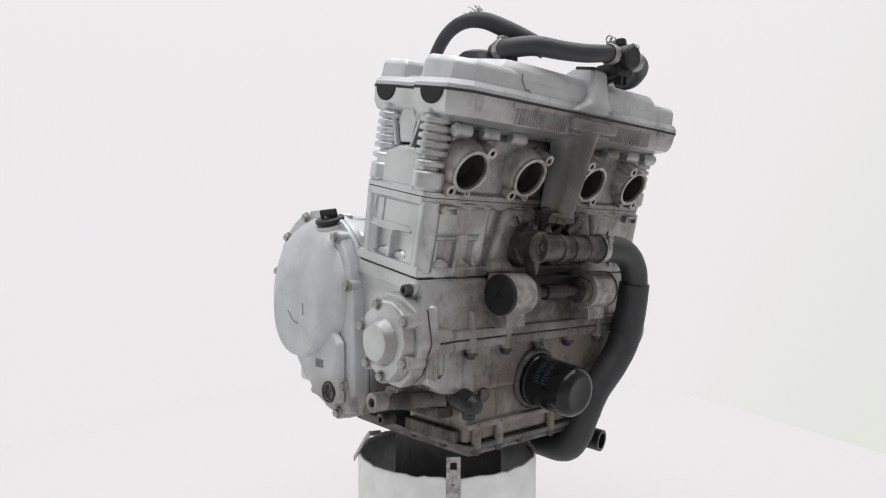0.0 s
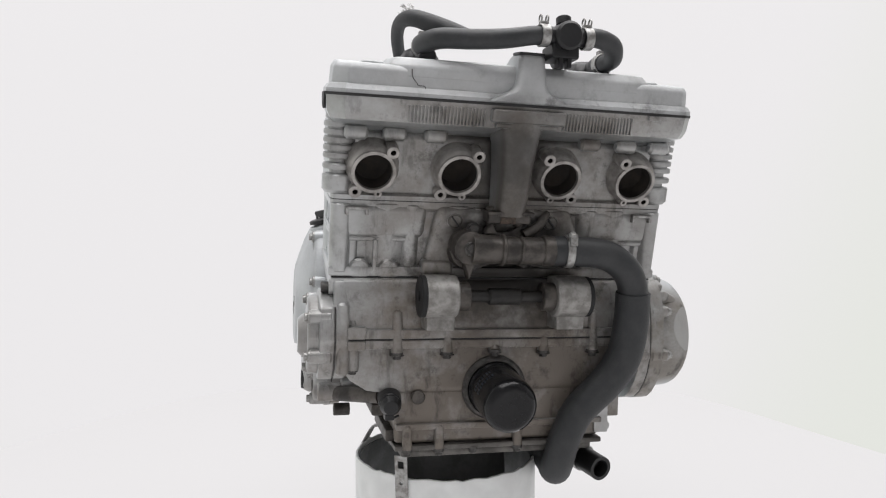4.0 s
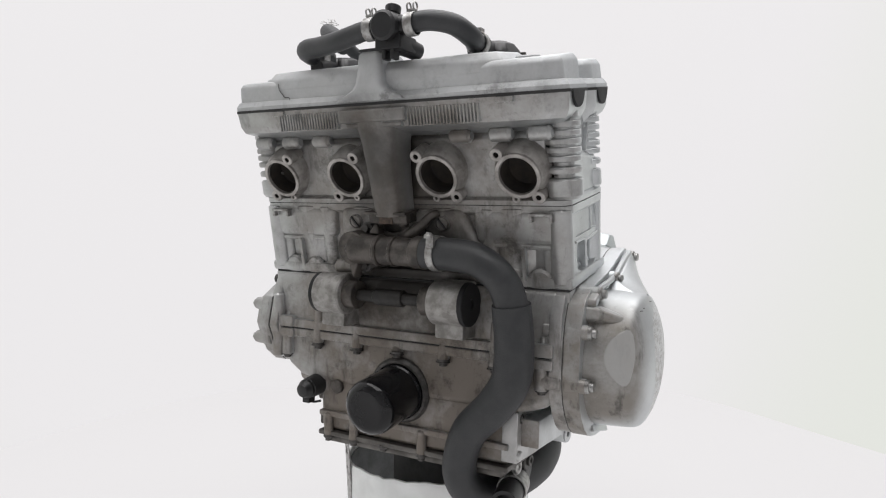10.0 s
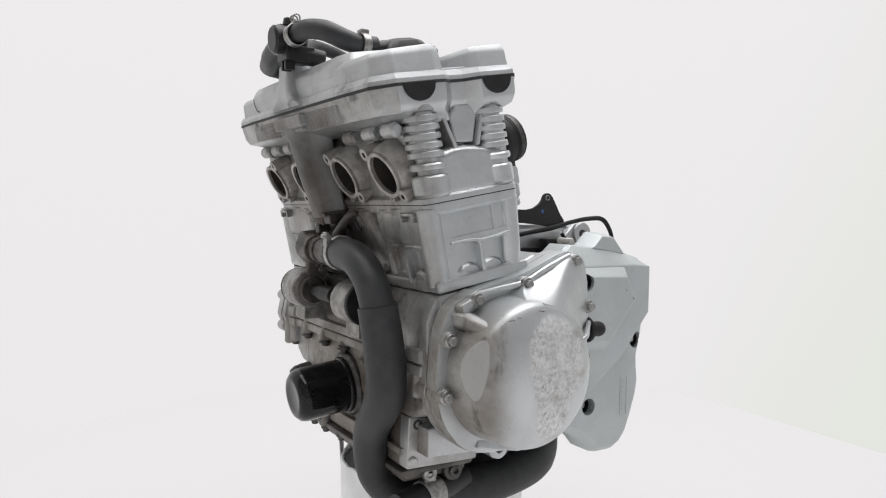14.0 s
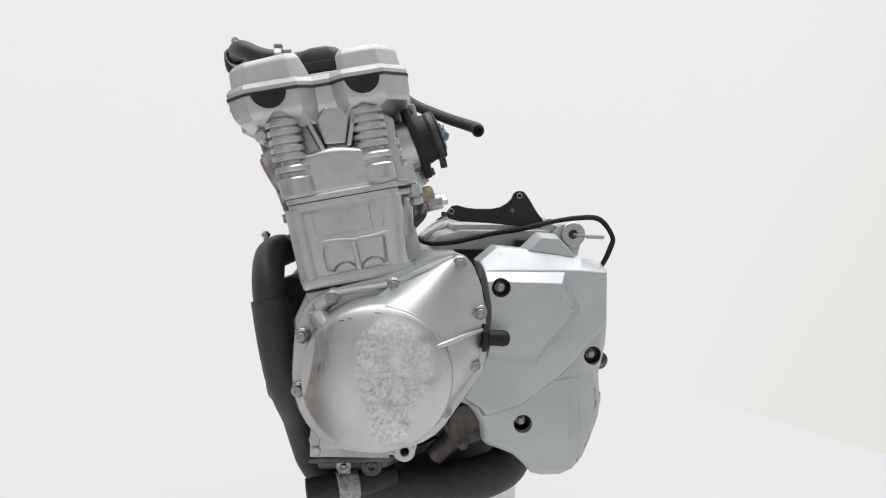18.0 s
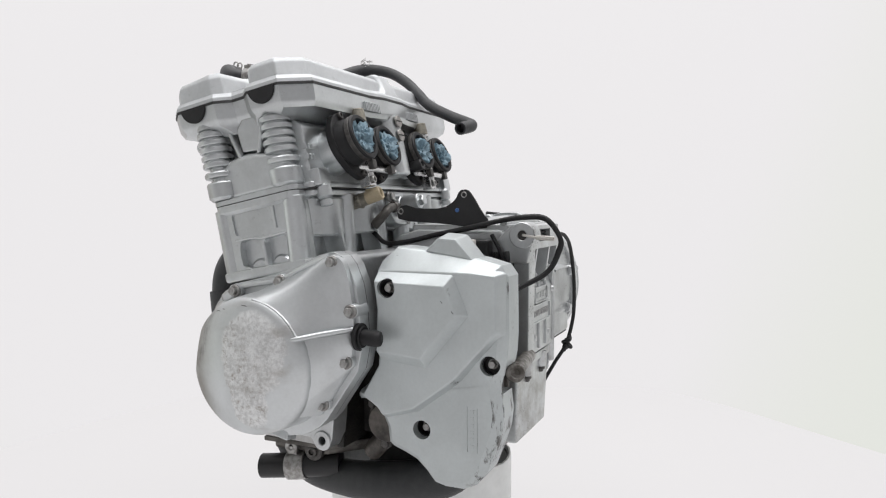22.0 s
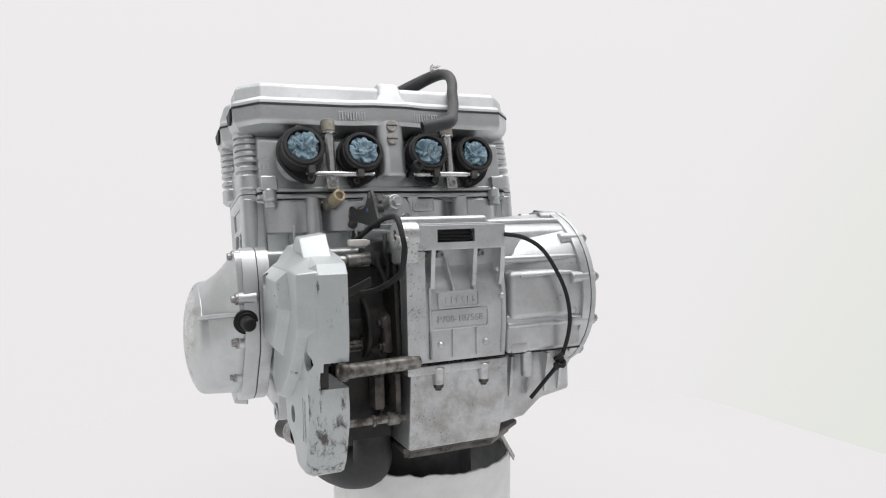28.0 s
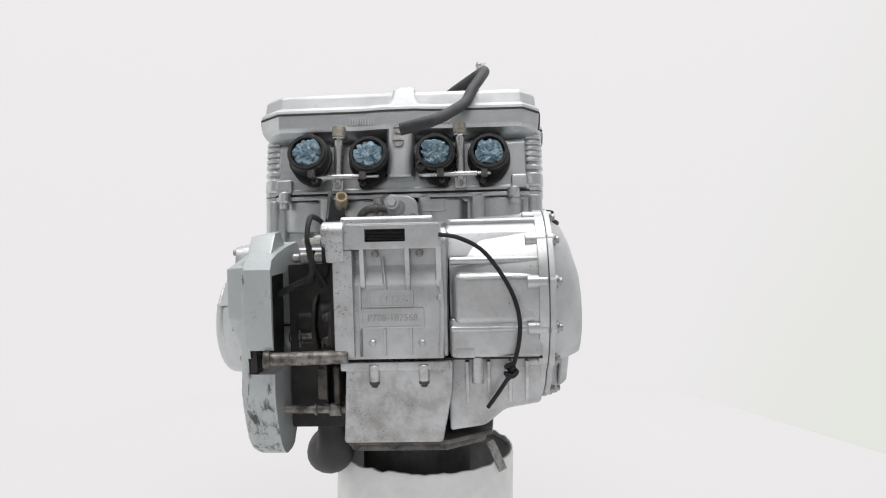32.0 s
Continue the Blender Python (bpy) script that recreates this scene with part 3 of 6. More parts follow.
def fin_tower(x, y):
    prof = [(0, 0.108), (0.018, 0.108), (0.0215, 0.112), (0.0215, 0.129), (0.020, 0.131), (0.013, 0.132), (0.013, 0.136)]
    prof += [(0.0205, 0.137), (0.0215, 0.139), (0.0215, 0.142), (0.020, 0.144), (0.013, 0.145), (0.013, 0.149)]
    h = 0.150
    while h < 0.194:
        prof += [(0.0204, h), (0.0212, h + 0.0009), (0.0213, h + 0.0034), (0.0210, h + 0.0056), (0.0202, h + 0.0064), (0.0166, h + 0.0068), (0.0164, h + 0.0090)]
        h += 0.0094
    prof += [(0.0195, 0.198), (0.0190, 0.204), (0, 0.206)]
    return lathe([(r * 0.94, h) for r, h in prof], 28, Matrix.Translation((x, y, 0)))


def cylinder_head():
    droop = radians(17.5)
    ports = ((-0.173, 1), (-0.0675, 1), (0.0652, -1), (0.1685, -1))

    def port_pose(cx):
        return Matrix.Translation((cx, -0.0680, 0.1362)) @ Matrix.Rotation(droop, 4, "X") @ Matrix.Rotation(radians(90), 4, "X")

    core = prism([(-0.046, 0.1015), (0.084, 0.1015), (0.086, 0.180), (0.060, 0.200), (-0.030, 0.200), (-0.050, 0.180)], "x", -0.196, 0.196, 0.004)
    bits = [cut(core, *[lathe([(0, -0.075), (0.0224, -0.075), (0.0224, 0.02), (0, 0.02)], 36, port_pose(cx)) for cx, s in ports])]
    bits.append(loft([(0.1015, rrect(-0.222, 0.222, -0.053, 0.0735, 0.012)), (0.107, rrect(-0.222, 0.222, -0.053, 0.0735, 0.012)), (0.110, offset(rrect(-0.222, 0.222, -0.053, 0.0735, 0.012), 0.004))], "z"))
    bits.append(prism(rrect(-0.200, 0.200, 0.0, 0.088, 0.008), "z", 0.1013, 0.109, 0.002))
    # the cam box with its sloping underside
    low = [(x * 0.92, y * 0.66 + 0.006) for x, y in HEAD_PLAN]
    half = [(a * 0.45 + c * 0.55, b * 0.45 + d * 0.55) for (a, b), (c, d) in zip(low, offset(HEAD_PLAN, 0.006))]
    bits.append(loft([(0.1855, low), (0.1930, half), (0.1980, offset(HEAD_PLAN, 0.006)), (0.2025, offset(HEAD_PLAN, 0.0035)), (0.207, offset(HEAD_PLAN, 0.0015)), (0.2245, HEAD_PLAN)], "z"))
    for s in (-1, 1):
        bits.append(prism([(-0.036, 0.104), (0.064, 0.104), (0.066, 0.149), (0.044, 0.1525), (0.026, 0.1565), (0.012, 0.158), (-0.004, 0.1575), (-0.020, 0.1545), (-0.036, 0.150)], "x", s * 0.186, s * 0.2190, 0.009, 5))
        bits.append(box(s * 0.186, s * 0.2180, -0.036, 0.062, 0.104, 0.118, 0.005, 3))
        bits.append(hull([(s * x, y, z) for x in (0.185, 0.2125) for y, z in ((0.001, 0.190), (0.012, 0.202), (0.032, 0.201), (0.038, 0.188), (0.0275, 0.159), (0.004, 0.161))], 0.0025, 3))
        for a, b in (((-0.011, 0.200), (0.0015, 0.155)), ((0.047, 0.199), (0.030, 0.155))):
            bits.append(hull([(s * x, c[0] + w, c[1]) for c in (a, b) for x, w in ((0.185, -0.007), (0.185, 0.007), (0.2165, -0.0026), (0.2165, 0.0026))], 0.0015))
    # timing chain tunnel, front and rear
    bits.append(loft([(z, smooth_outline([(-w, -0.050), (-w * 0.90, -0.070), (-w * 0.60, y), (w * 0.60, y), (w * 0.90, -0.070), (w, -0.050)], 2)) for z, w, y in ((0.0900, 0.0240, -0.0870), (0.1150, 0.0250, -0.0900), (0.1475, 0.0262, -0.0945), (0.180, 0.0300, -0.0965), (0.196, 0.0345, -0.0980), (0.206, 0.0400, -0.0995))], "z"))
    bits.append(box(-0.043, 0.050, -0.1010, -0.080, 0.2045, 0.2208, 0.004, 3))
    bits.append(box(-0.036, 0.042, -0.0965, -0.080, 0.1985, 0.206, 0.003, 3))
    bits.append(prism([(-0.022, 0.080), (0.021, 0.080), (0.021, 0.108), (0.012, 0.117), (-0.013, 0.117), (-0.022, 0.108)], "z", 0.118, 0.216, 0.007, 4))
    for x in (-0.196, -0.150, -0.100, 0.100, 0.150, 0.196):
        bits.append(joined(*[cyl((x - 0.014, -0.062, 0.183), (x + 0.014, -0.062, 0.183), 0.0085, n=12, bev=0.004)]))
    for x in (-0.184, 0.184):
        bits.append(box(x - 0.012, x + 0.012, 0.080, 0.096, 0.102, 0.124, 0.003))
    head = part("cylinder_head", tilted(joined(*bits)), CAST, engine, "silver cast cylinder head with open exhaust ports")
    for s in (-1, 1):
        for x, y in ((0.2120, -0.036), (0.2045, 0.0555)):
            part("fin_tower", tilted(fin_tower(s * x, y)), CAST, head)
    for s in (-1, 1):
        for x0, n, hi in ((0.050, 13, 0.2195), (0.105, 9, 0.219)):
            ribs = [box(s * (x0 + 0.0042 * k) - 0.0012, s * (x0 + 0.0042 * k) + 0.0012, -0.0938, -0.078, 0.1990, hi, 0.0006, 1) for k in range(n)]
            tagged(part("fin_strip", tilted(joined(*ribs)), CAST, head), kind="stuff")
        ribs = [box(s * (0.040 + 0.0042 * k) - 0.0012, s * (0.040 + 0.0042 * k) + 0.0012, 0.108, 0.1165, 0.204, 0.217, 0.0006, 1) for k in range(10)]
        tagged(part("fin_strip", tilted(joined(*ribs)), CAST, head), kind="stuff")
        for y, xe in ((-0.0405, 0.2345), (0.0615, 0.2295)):
            half = [(y + 0.0195 * math.cos(radians(180 + 10 * k)), 0.2272 + 0.0195 * math.sin(radians(180 + 10 * k))) for k in range(19)]
            part("half_moon_plug", tilted(prism(half, "x", s * 0.205, s * xe if s > 0 or y < 0 else -0.2218, 0.0012)), RUBBER, engine, "black rubber half-moon plug")
    for x, z in ((0.0, 0.1875), (0.001, 0.1667)):
        p = u(x, 0.119, z)
        scr = part("slotted_screw", leaning(joined(cyl((x, 0.1185, z), (x, 0.1215, z), 0.0088), )), RIM, head)
        part("screw_slot", leaning(box(x - 0.0082, x + 0.0082, 0.1205, 0.1219, z - 0.001, z + 0.001, 0)), GASKET, scr)
    for k, (x, z) in enumerate(((0.1945, 0.1530), (0.1880, 0.1530), (0.1815, 0.1530), (0.1945, 0.1400), (0.1880, 0.1400), (0.1815, 0.1400))):
        part("casting_mark", tilted(box(x - 0.0018, x + 0.0018, 0.080, 0.0868, z - 0.0035, z + 0.0035, 0.0006, 1)), CAST, head)
    # exhaust ports: (centre x, side of the upper ear)
    for cx, s in ports:
        m = port_pose(cx)
        # local: x across, y up, z out of the head
        body = [lathe([(0.0222, -0.030), (0.034, -0.030), (0.031, -0.010), (0.0272, -0.004), (0.0272, -0.0006), (0.0266, 0.0), (0.0232, 0.0), (0.0226, -0.0006), (0.0222, -0.004)], 36, m, True)]
        for ex, ey in ((s * 0.0207, 0.0262), (-s * 0.0205, -0.0262)):
            body.append(lathe([(0.0032, -0.026), (0.0078, -0.026), (0.0078, -0.0008), (0.007, 0), (0.0036, 0), (0.0032, -0.0006)], 18, m @ Matrix.Translation((ex, ey, 0)), True))
        body.append(lathe([(0.0018, -0.020), (0.0048, -0.020), (0.0048, -0.0006), (0.0042, 0), (0.002, 0), (0.0018, -0.0006)], 14, m @ Matrix.Translation((s * 0.0075, -0.0285, -0.001)), True))
        port = part("exhaust_port", tilted(joined(*body)), RIM, head, "open oval exhaust port, its bore black with soot and painted shade")
        # the bore closes early; its black floor stands for soot and depth
        part("port_bore", tilted(lathe([(0.0221, -0.0045), (0.0216, -0.018), (0.0205, -0.027), (0.012, -0.0325), (0, -0.0330)], 30, m)), SOOT_AND_SHADE, port)
        for ex, ey in ((s * 0.0207, 0.0262), (-s * 0.0205, -0.0262)):
            part("stud_hole", tilted(lathe([(0.0031, -0.001), (0.003, -0.010), (0, -0.010)], 12, m @ Matrix.Translation((ex, ey, 0)))), SOOT_AND_SHADE, port)


cylinder_head()


def cam_cover():
    rim = loft([(0.2245, HEAD_PLAN), (0.2290, HEAD_PLAN), (0.2345, offset(HEAD_PLAN, 0.004)), (0.2365, offset(HEAD_PLAN, 0.010))], "z")
    half_front = [(0.010, -0.0890), (0.147, -0.0890), (0.170, -0.0862), (0.2105, -0.0842), (0.2290, -0.0635), (0.2290, -0.013), (0.2190, 0.003), (0.020, 0.003)]
    half_rear = [(0.012, 0.036), (0.216, 0.034), (0.2250, 0.044), (0.2240, 0.085), (0.190, 0.1095), (0.012, 0.1105)]

    def chamber(half, layers, rise):
        """A raised cam chamber, whose roof climbs a little to the rear."""
        bm = bevelled(loft([(z, offset(half, d) if d else half) for z, d in layers], "z"), 0.0020, 2, 20)
        for v in bm.verts:
            v.co.z += max(0.0, v.co.z - 0.236) / 0.02 * rise * (v.co.y - half[0][1])
        return bm

    bits = [rim, chamber(mirrored(half_front), ((0.230, 0), (0.2335, 0.0022), (0.2525, 0.0038), (0.2580, 0.0085)), 0.060),
            chamber(narrowed(mirrored(half_rear)), ((0.230, 0), (0.2335, 0.0022), (0.2515, 0.0035), (0.2575, 0.0080)), 0.020)]
    mid = mirrored([(0.010, -0.0865), (0.142, -0.0865), (0.166, -0.0770), (0.170, -0.012), (0.150, 0.001), (0.010, 0.001)])
    bits.append(bevelled(loft([(0.246, mid), (0.2590, offset(mid, 0.0025)), (0.2685, offset(mid, 0.0110))], "z"), 0.0025, 3))
    bits.append(box(-0.208, 0.208, -0.010, 0.046, 0.228, 0.2385, 0.003))
    bits.append(box(-0.130, 0.130, -0.010, 0.046, 0.228, 0.250, 0.006))
    # the chain tunnel's bridge
    bits.append(loft([(0.2265, rrect(-0.047, 0.050, -0.1000, -0.020, 0.010)), (0.231, rrect(-0.040, 0.044, -0.1005, -0.020, 0.010)), (0.2345, rrect(-0.031, 0.036, -0.1003, -0.020, 0.009)), (0.239, rrect(-0.0215, 0.0275, -0.1000, -0.020, 0.009)), (0.246, rrect(-0.0160, 0.0225, -0.0985, -0.020, 0.008)), (0.262, rrect(-0.0138, 0.0208, -0.0945, -0.020, 0.008)), (0.278, rrect(-0.0128, 0.0198, -0.0900, -0.046, 0.008)), (0.2815, rrect(-0.0108, 0.0178, -0.0870, -0.050, 0.008))], "z"))
    bits.append(loft([(0.2265, rrect(-0.046, 0.034, -0.030, 0.118, 0.010)), (0.236, rrect(-0.030, 0.018, -0.030, 0.116, 0.009)), (0.246, rrect(-0.0255, 0.0125, -0.030, 0.1135, 0.006)), (0.262, rrect(-0.0240, 0.0110, -0.030, 0.1080, 0.006)), (0.2675, rrect(-0.0210, 0.0080, -0.026, 0.1010, 0.006))], "z"))
    for x in (-0.178, -0.060, 0.060, 0.178):
        bits.append(cyl((x, -0.040, 0.256), (x, -0.040, 0.2700 if abs(x) < 0.1 else 0.2630), 0.014))
        bits.append(cyl((x, 0.073, 0.250), (x, 0.073, 0.2600), 0.012))
    whole = joined(*bits)
    whole.transform(Matrix.Translation((0, 0, 0.003)))
    cover = part("cam_cover", tilted(whole), COVER, engine, "bright silver ribbed cam cover, lightly stained")
    part("cover_gasket", tilted(loft([(0.2243, offset(HEAD_PLAN, -0.0009)), (0.2276, offset(HEAD_PLAN, -0.0009))], "z")), GASKET, engine, "thin black cover gasket")
    for x in (-0.140, 0.170):
        part("bridge_tab", tilted(box(x - 0.010, x + 0.010, -0.0945, -0.080, 0.2180, 0.2238, 0.001)), CAST, cover)
    part("paint_crack", tilted(sweep([(-0.1385, -0.0862, 0.2580), (-0.1375, -0.0868, 0.2500), (-0.1320, -0.0872, 0.2430), (-0.1300, -0.0874, 0.2405), (-0.1230, -0.0876, 0.2400), (-0.1215, -0.0885, 0.2350)], 0.0005, 6, 4)), CHIP, cover, "hairline crack in the paint")
    part("bridge_cap", tilted(prism(rrect(-0.0128, 0.0198, -0.0885, -0.056, 0.006), "z", 0.2840, 0.2875, 0.0012)), PLASTIC, cover)


cam_cover()


def crankcase():
    front = [(-0.166, -0.146), (-0.168, -0.092), (-0.160, -0.070), (-0.047, -0.0435), (-0.020, -0.030), (0.020, -0.030), (0.020, -0.146)]
    bits = [prism(front, "x", -0.206, 0.206, 0.006, 3)]
    bits.append(prism([(-0.030, -0.060), (0.000, -0.012), (0.030, -0.004), (0.150, -0.004), (0.162, -0.020), (0.164, -0.172), (-0.030, -0.172)], "x", -0.078, 0.066, 0.006))
    for s in (-1, 1):
        bits.append(prism([(-0.172, -0.1455), (-0.172, -0.098), (-0.160, -0.0725), (-0.040, -0.0438), (-0.040, -0.1455)], "x", s * 0.198, s * 0.2145, 0.003))
        bits.append(box(s * 0.190 - 0.016, s * 0.190 + 0.016, -0.176, -0.150, -0.1458, -0.130, 0.003))
    bits.append(box(-0.200, 0.200, -0.1725, -0.150, -0.1458, -0.134, 0.002))
    bits.append(tilted(box(-0.2185, 0.2185, -0.0562, 0.0655, -0.016, 0.0026, 0.003)))
    bits.append(hull([(x, y, z) for x in (-0.106, -0.066) for y, z in ((-0.150, -0.062), (-0.172, -0.066), (-0.176, -0.054), (-0.168, -0.046), (-0.150, -0.044))], 0.006, 3))
    upper = part("upper_crankcase", joined(*bits), CASE, engine, "silver upper crankcase half, brown with grime in front")
    # the bulge over the clutch
    bits = [loft([(-0.196, circle(0.068, -0.096, 0.108, 48)), (-0.120, circle(0.066, -0.096, 0.104, 48)), (-0.080, circle(0.062, -0.096, 0.094, 48))], "x")]
    lids = [prism([(-0.02, -0.02), (0.02, 0.003), (0.108, 0.005), (0.134, -0.008), (0.150, -0.046), (0.02, -0.06)], "x", -0.198, -0.074, 0.006, 3)]
    lids.append(box(-0.196, -0.083, 0.06, 0.1735, -0.131, -0.062, 0.012, 4))
    for z, y in ((-0.048, 0.160), (-0.135, 0.166), (0.001, 0.116)):
        lids.append(cyl((-0.196, y, z), (-0.080, y, z), 0.0050, n=12, bev=0.002))
    lids.append(box(-0.197, -0.079, 0.06, 0.1690, -0.1725, -0.120, 0.006, 3))
    lids.append(sweep([(-0.100, 0.1735, -0.070), (-0.150, 0.1745, -0.0685), (-0.192, 0.172, -0.070)], 0.0018, 8))
    bulge = part("clutch_housing", joined(*bits), CASE, engine, "rounded silver clutch housing of the crankcase")
    for bm, name in zip(lids, ["housing_lid", "housing_panel", "rib", "rib", "rib", "housing_foot", "casting_line"]):
        part(name, bm, CASE, bulge)
    part("case_seam", joined(box(-0.2150, 0.2150, -0.1716, 0.02, -0.1471, -0.1459, 0), box(-0.197, 0.067, 0.02, 0.1655, -0.1742, -0.1722, 0)), GASKET, engine, "dark seam between the crankcase halves")

    wide = [(-0.206, -0.1472), (-0.204, -0.180), (-0.192, -0.200), (-0.170, -0.214), (-0.138, -0.219), (0.158, -0.219), (0.196, -0.207), (0.208, -0.190), (0.210, -0.1472)]
    lower = part("lower_crankcase", joined(prism(wide, "y", -0.163, -0.036, 0.010, 3), box(-0.205, 0.205, -0.1715, -0.150, -0.1585, -0.1472, 0.002), *[box(s * 0.190 - 0.016, s * 0.190 + 0.016, -0.175, -0.150, -0.160, -0.1472, 0.003) for s in (-1, 1)], *[cyl((s * 0.19, -0.166, -0.185), (s * 0.19, -0.166, -0.15), 0.0085, n=14) for s in (-1, 1)]), CASE, engine, "silver lower crankcase half with brown road grime")
    sump = part("sump", joined(prism([(-0.136, -0.212), (-0.133, -0.283), (0.148, -0.283), (0.158, -0.212)], "y", -0.160, -0.046, 0.006, 3), box(-0.133, 0.150, -0.166, -0.150, -0.264, -0.256, 0.002)), CASE, engine, "grimy silver sump walls")
    plate = part("sump_side", prism([(-0.1615, -0.2165), (-0.064, -0.234), (-0.0665, -0.2815), (-0.1635, -0.2780)], "x", 0.140, 0.1605, 0.0018, 2), BARECAST, sump, "bare silver side face of the sump")
    part("plate_hole", tube((0.156, -0.150, -0.2270), (0.1615, -0.150, -0.2270), 0.0062, 0.0030, 16), DARKBOLT, plate)
    part("plate_boss", cyl((0.150, -0.156, -0.2700), (0.1640, -0.156, -0.2700), 0.0075, 0.0065, 16, 0.002), BARECAST, plate)
    box_low = part("gearbox_sump", joined(prism([(-0.083, -0.174), (0.056, -0.174), (0.061, -0.281), (-0.067, -0.281), (-0.081, -0.215)], "y", 0.0, 0.167, 0.004), box(-0.078, 0.062, 0.10, 0.1725, -0.186, -0.1745, 0.002)), CASE, engine, "pale silver lower gearbox wall")
    side = part("clutch_sump", joined(prism([(-0.197, -0.1745), (-0.075, -0.1745), (-0.075, -0.275), (-0.122, -0.268), (-0.150, -0.246), (-0.197, -0.238)], "y", 0.0, 0.138, 0.005), *[prism([(0.118, -0.180), (0.150, -0.180), (0.140, -0.236), (0.118, -0.240)], "x", x - 0.0025, x + 0.0025, 0.001) for x in (-0.100, -0.128, -0.156, -0.178)]), CASE, engine, "ribbed silver case under the clutch")
    part("case_block", joined(box(-0.112, -0.086, 0.140, 0.170, -0.172, -0.158, 0.003), cyl((-0.114, 0.160, -0.206), (-0.114, 0.160, -0.172), 0.008, n=14)), CASE, side)
    for x in (-0.045, 0.019):
        boss = part("bolt_boss", cyl((x, 0.167, -0.203), (x, 0.1685, -0.178), 0.0062, 0.0080, 14), CASE, box_low)
        bolt(boss, (x, 0.167, -0.203), (0, 0, -1), 0.0046, 0.005, DARKBOLT)
    for x, z0, h in ((-0.1345, -0.168, 0.058), (-0.0695, -0.168, 0.036), (-0.006, -0.166, 0.012), (0.0613, -0.168, 0.030), (0.1312, -0.168, 0.058)):
        boss = part("bolt_boss", cyl((x, -0.168, z0 + 0.002), (x, -0.165, z0 + h), 0.0078, 0.0066, 14, 0.003), CASE, lower)
        bolt(boss, (x, -0.168, z0 + 0.002), (0, 0, -1), 0.0055, 0.006, DARKBOLT)
        part("bolt_washer", tube((x, -0.168, z0 + 0.0005), (x, -0.168, z0 + 0.002), 0.0095, 0.004, 16), DARKBOLT, boss)
    pan_out = [(-0.134, -0.166), (0.150, -0.166), (0.150, -0.066), (0.120, -0.040), (0.060, 0.02), (0.060, 0.145), (-0.075, 0.145), (-0.132, 0.100), (-0.138, -0.05)]
    pan = part("oil_pan", joined(prism(pan_out, "z", -0.2905, -0.2835, 0.002), prism(offset(pan_out, 0.010), "z", -0.302, -0.290, 0.004)), PAN, engine, "dark oily oil pan")
    for x in (-0.118, -0.076, 0.030, 0.100):
        part("pan_boss", cyl((x, -0.163, -0.292), (x, -0.163, -0.258), 0.0068, 0.0060, 12, 0.003), CASE, sump)
    for x, y in ((-0.118, -0.163), (-0.076, -0.163), (-0.030, -0.160), (0.030, -0.163), (0.100, -0.163), (-0.128, -0.110), (-0.128, -0.050), (-0.120, 0.085), (-0.066, 0.137), (0.000, 0.137), (0.052, 0.137)):
        bolt(pan, (x, y, -0.2915), (0, 0, -1), 0.005, 0.006, DARKBOLT)
    for x in (-0.190, 0.190):
        bolt(upper, (x, -0.164, -0.131), (0, 0, 1), 0.0048, 0.008, STEEL, "round")
        bolt(lower, (x, -0.166, -0.185), (0, 0, -1), 0.0052, 0.005, DARKBOLT)



crankcase()


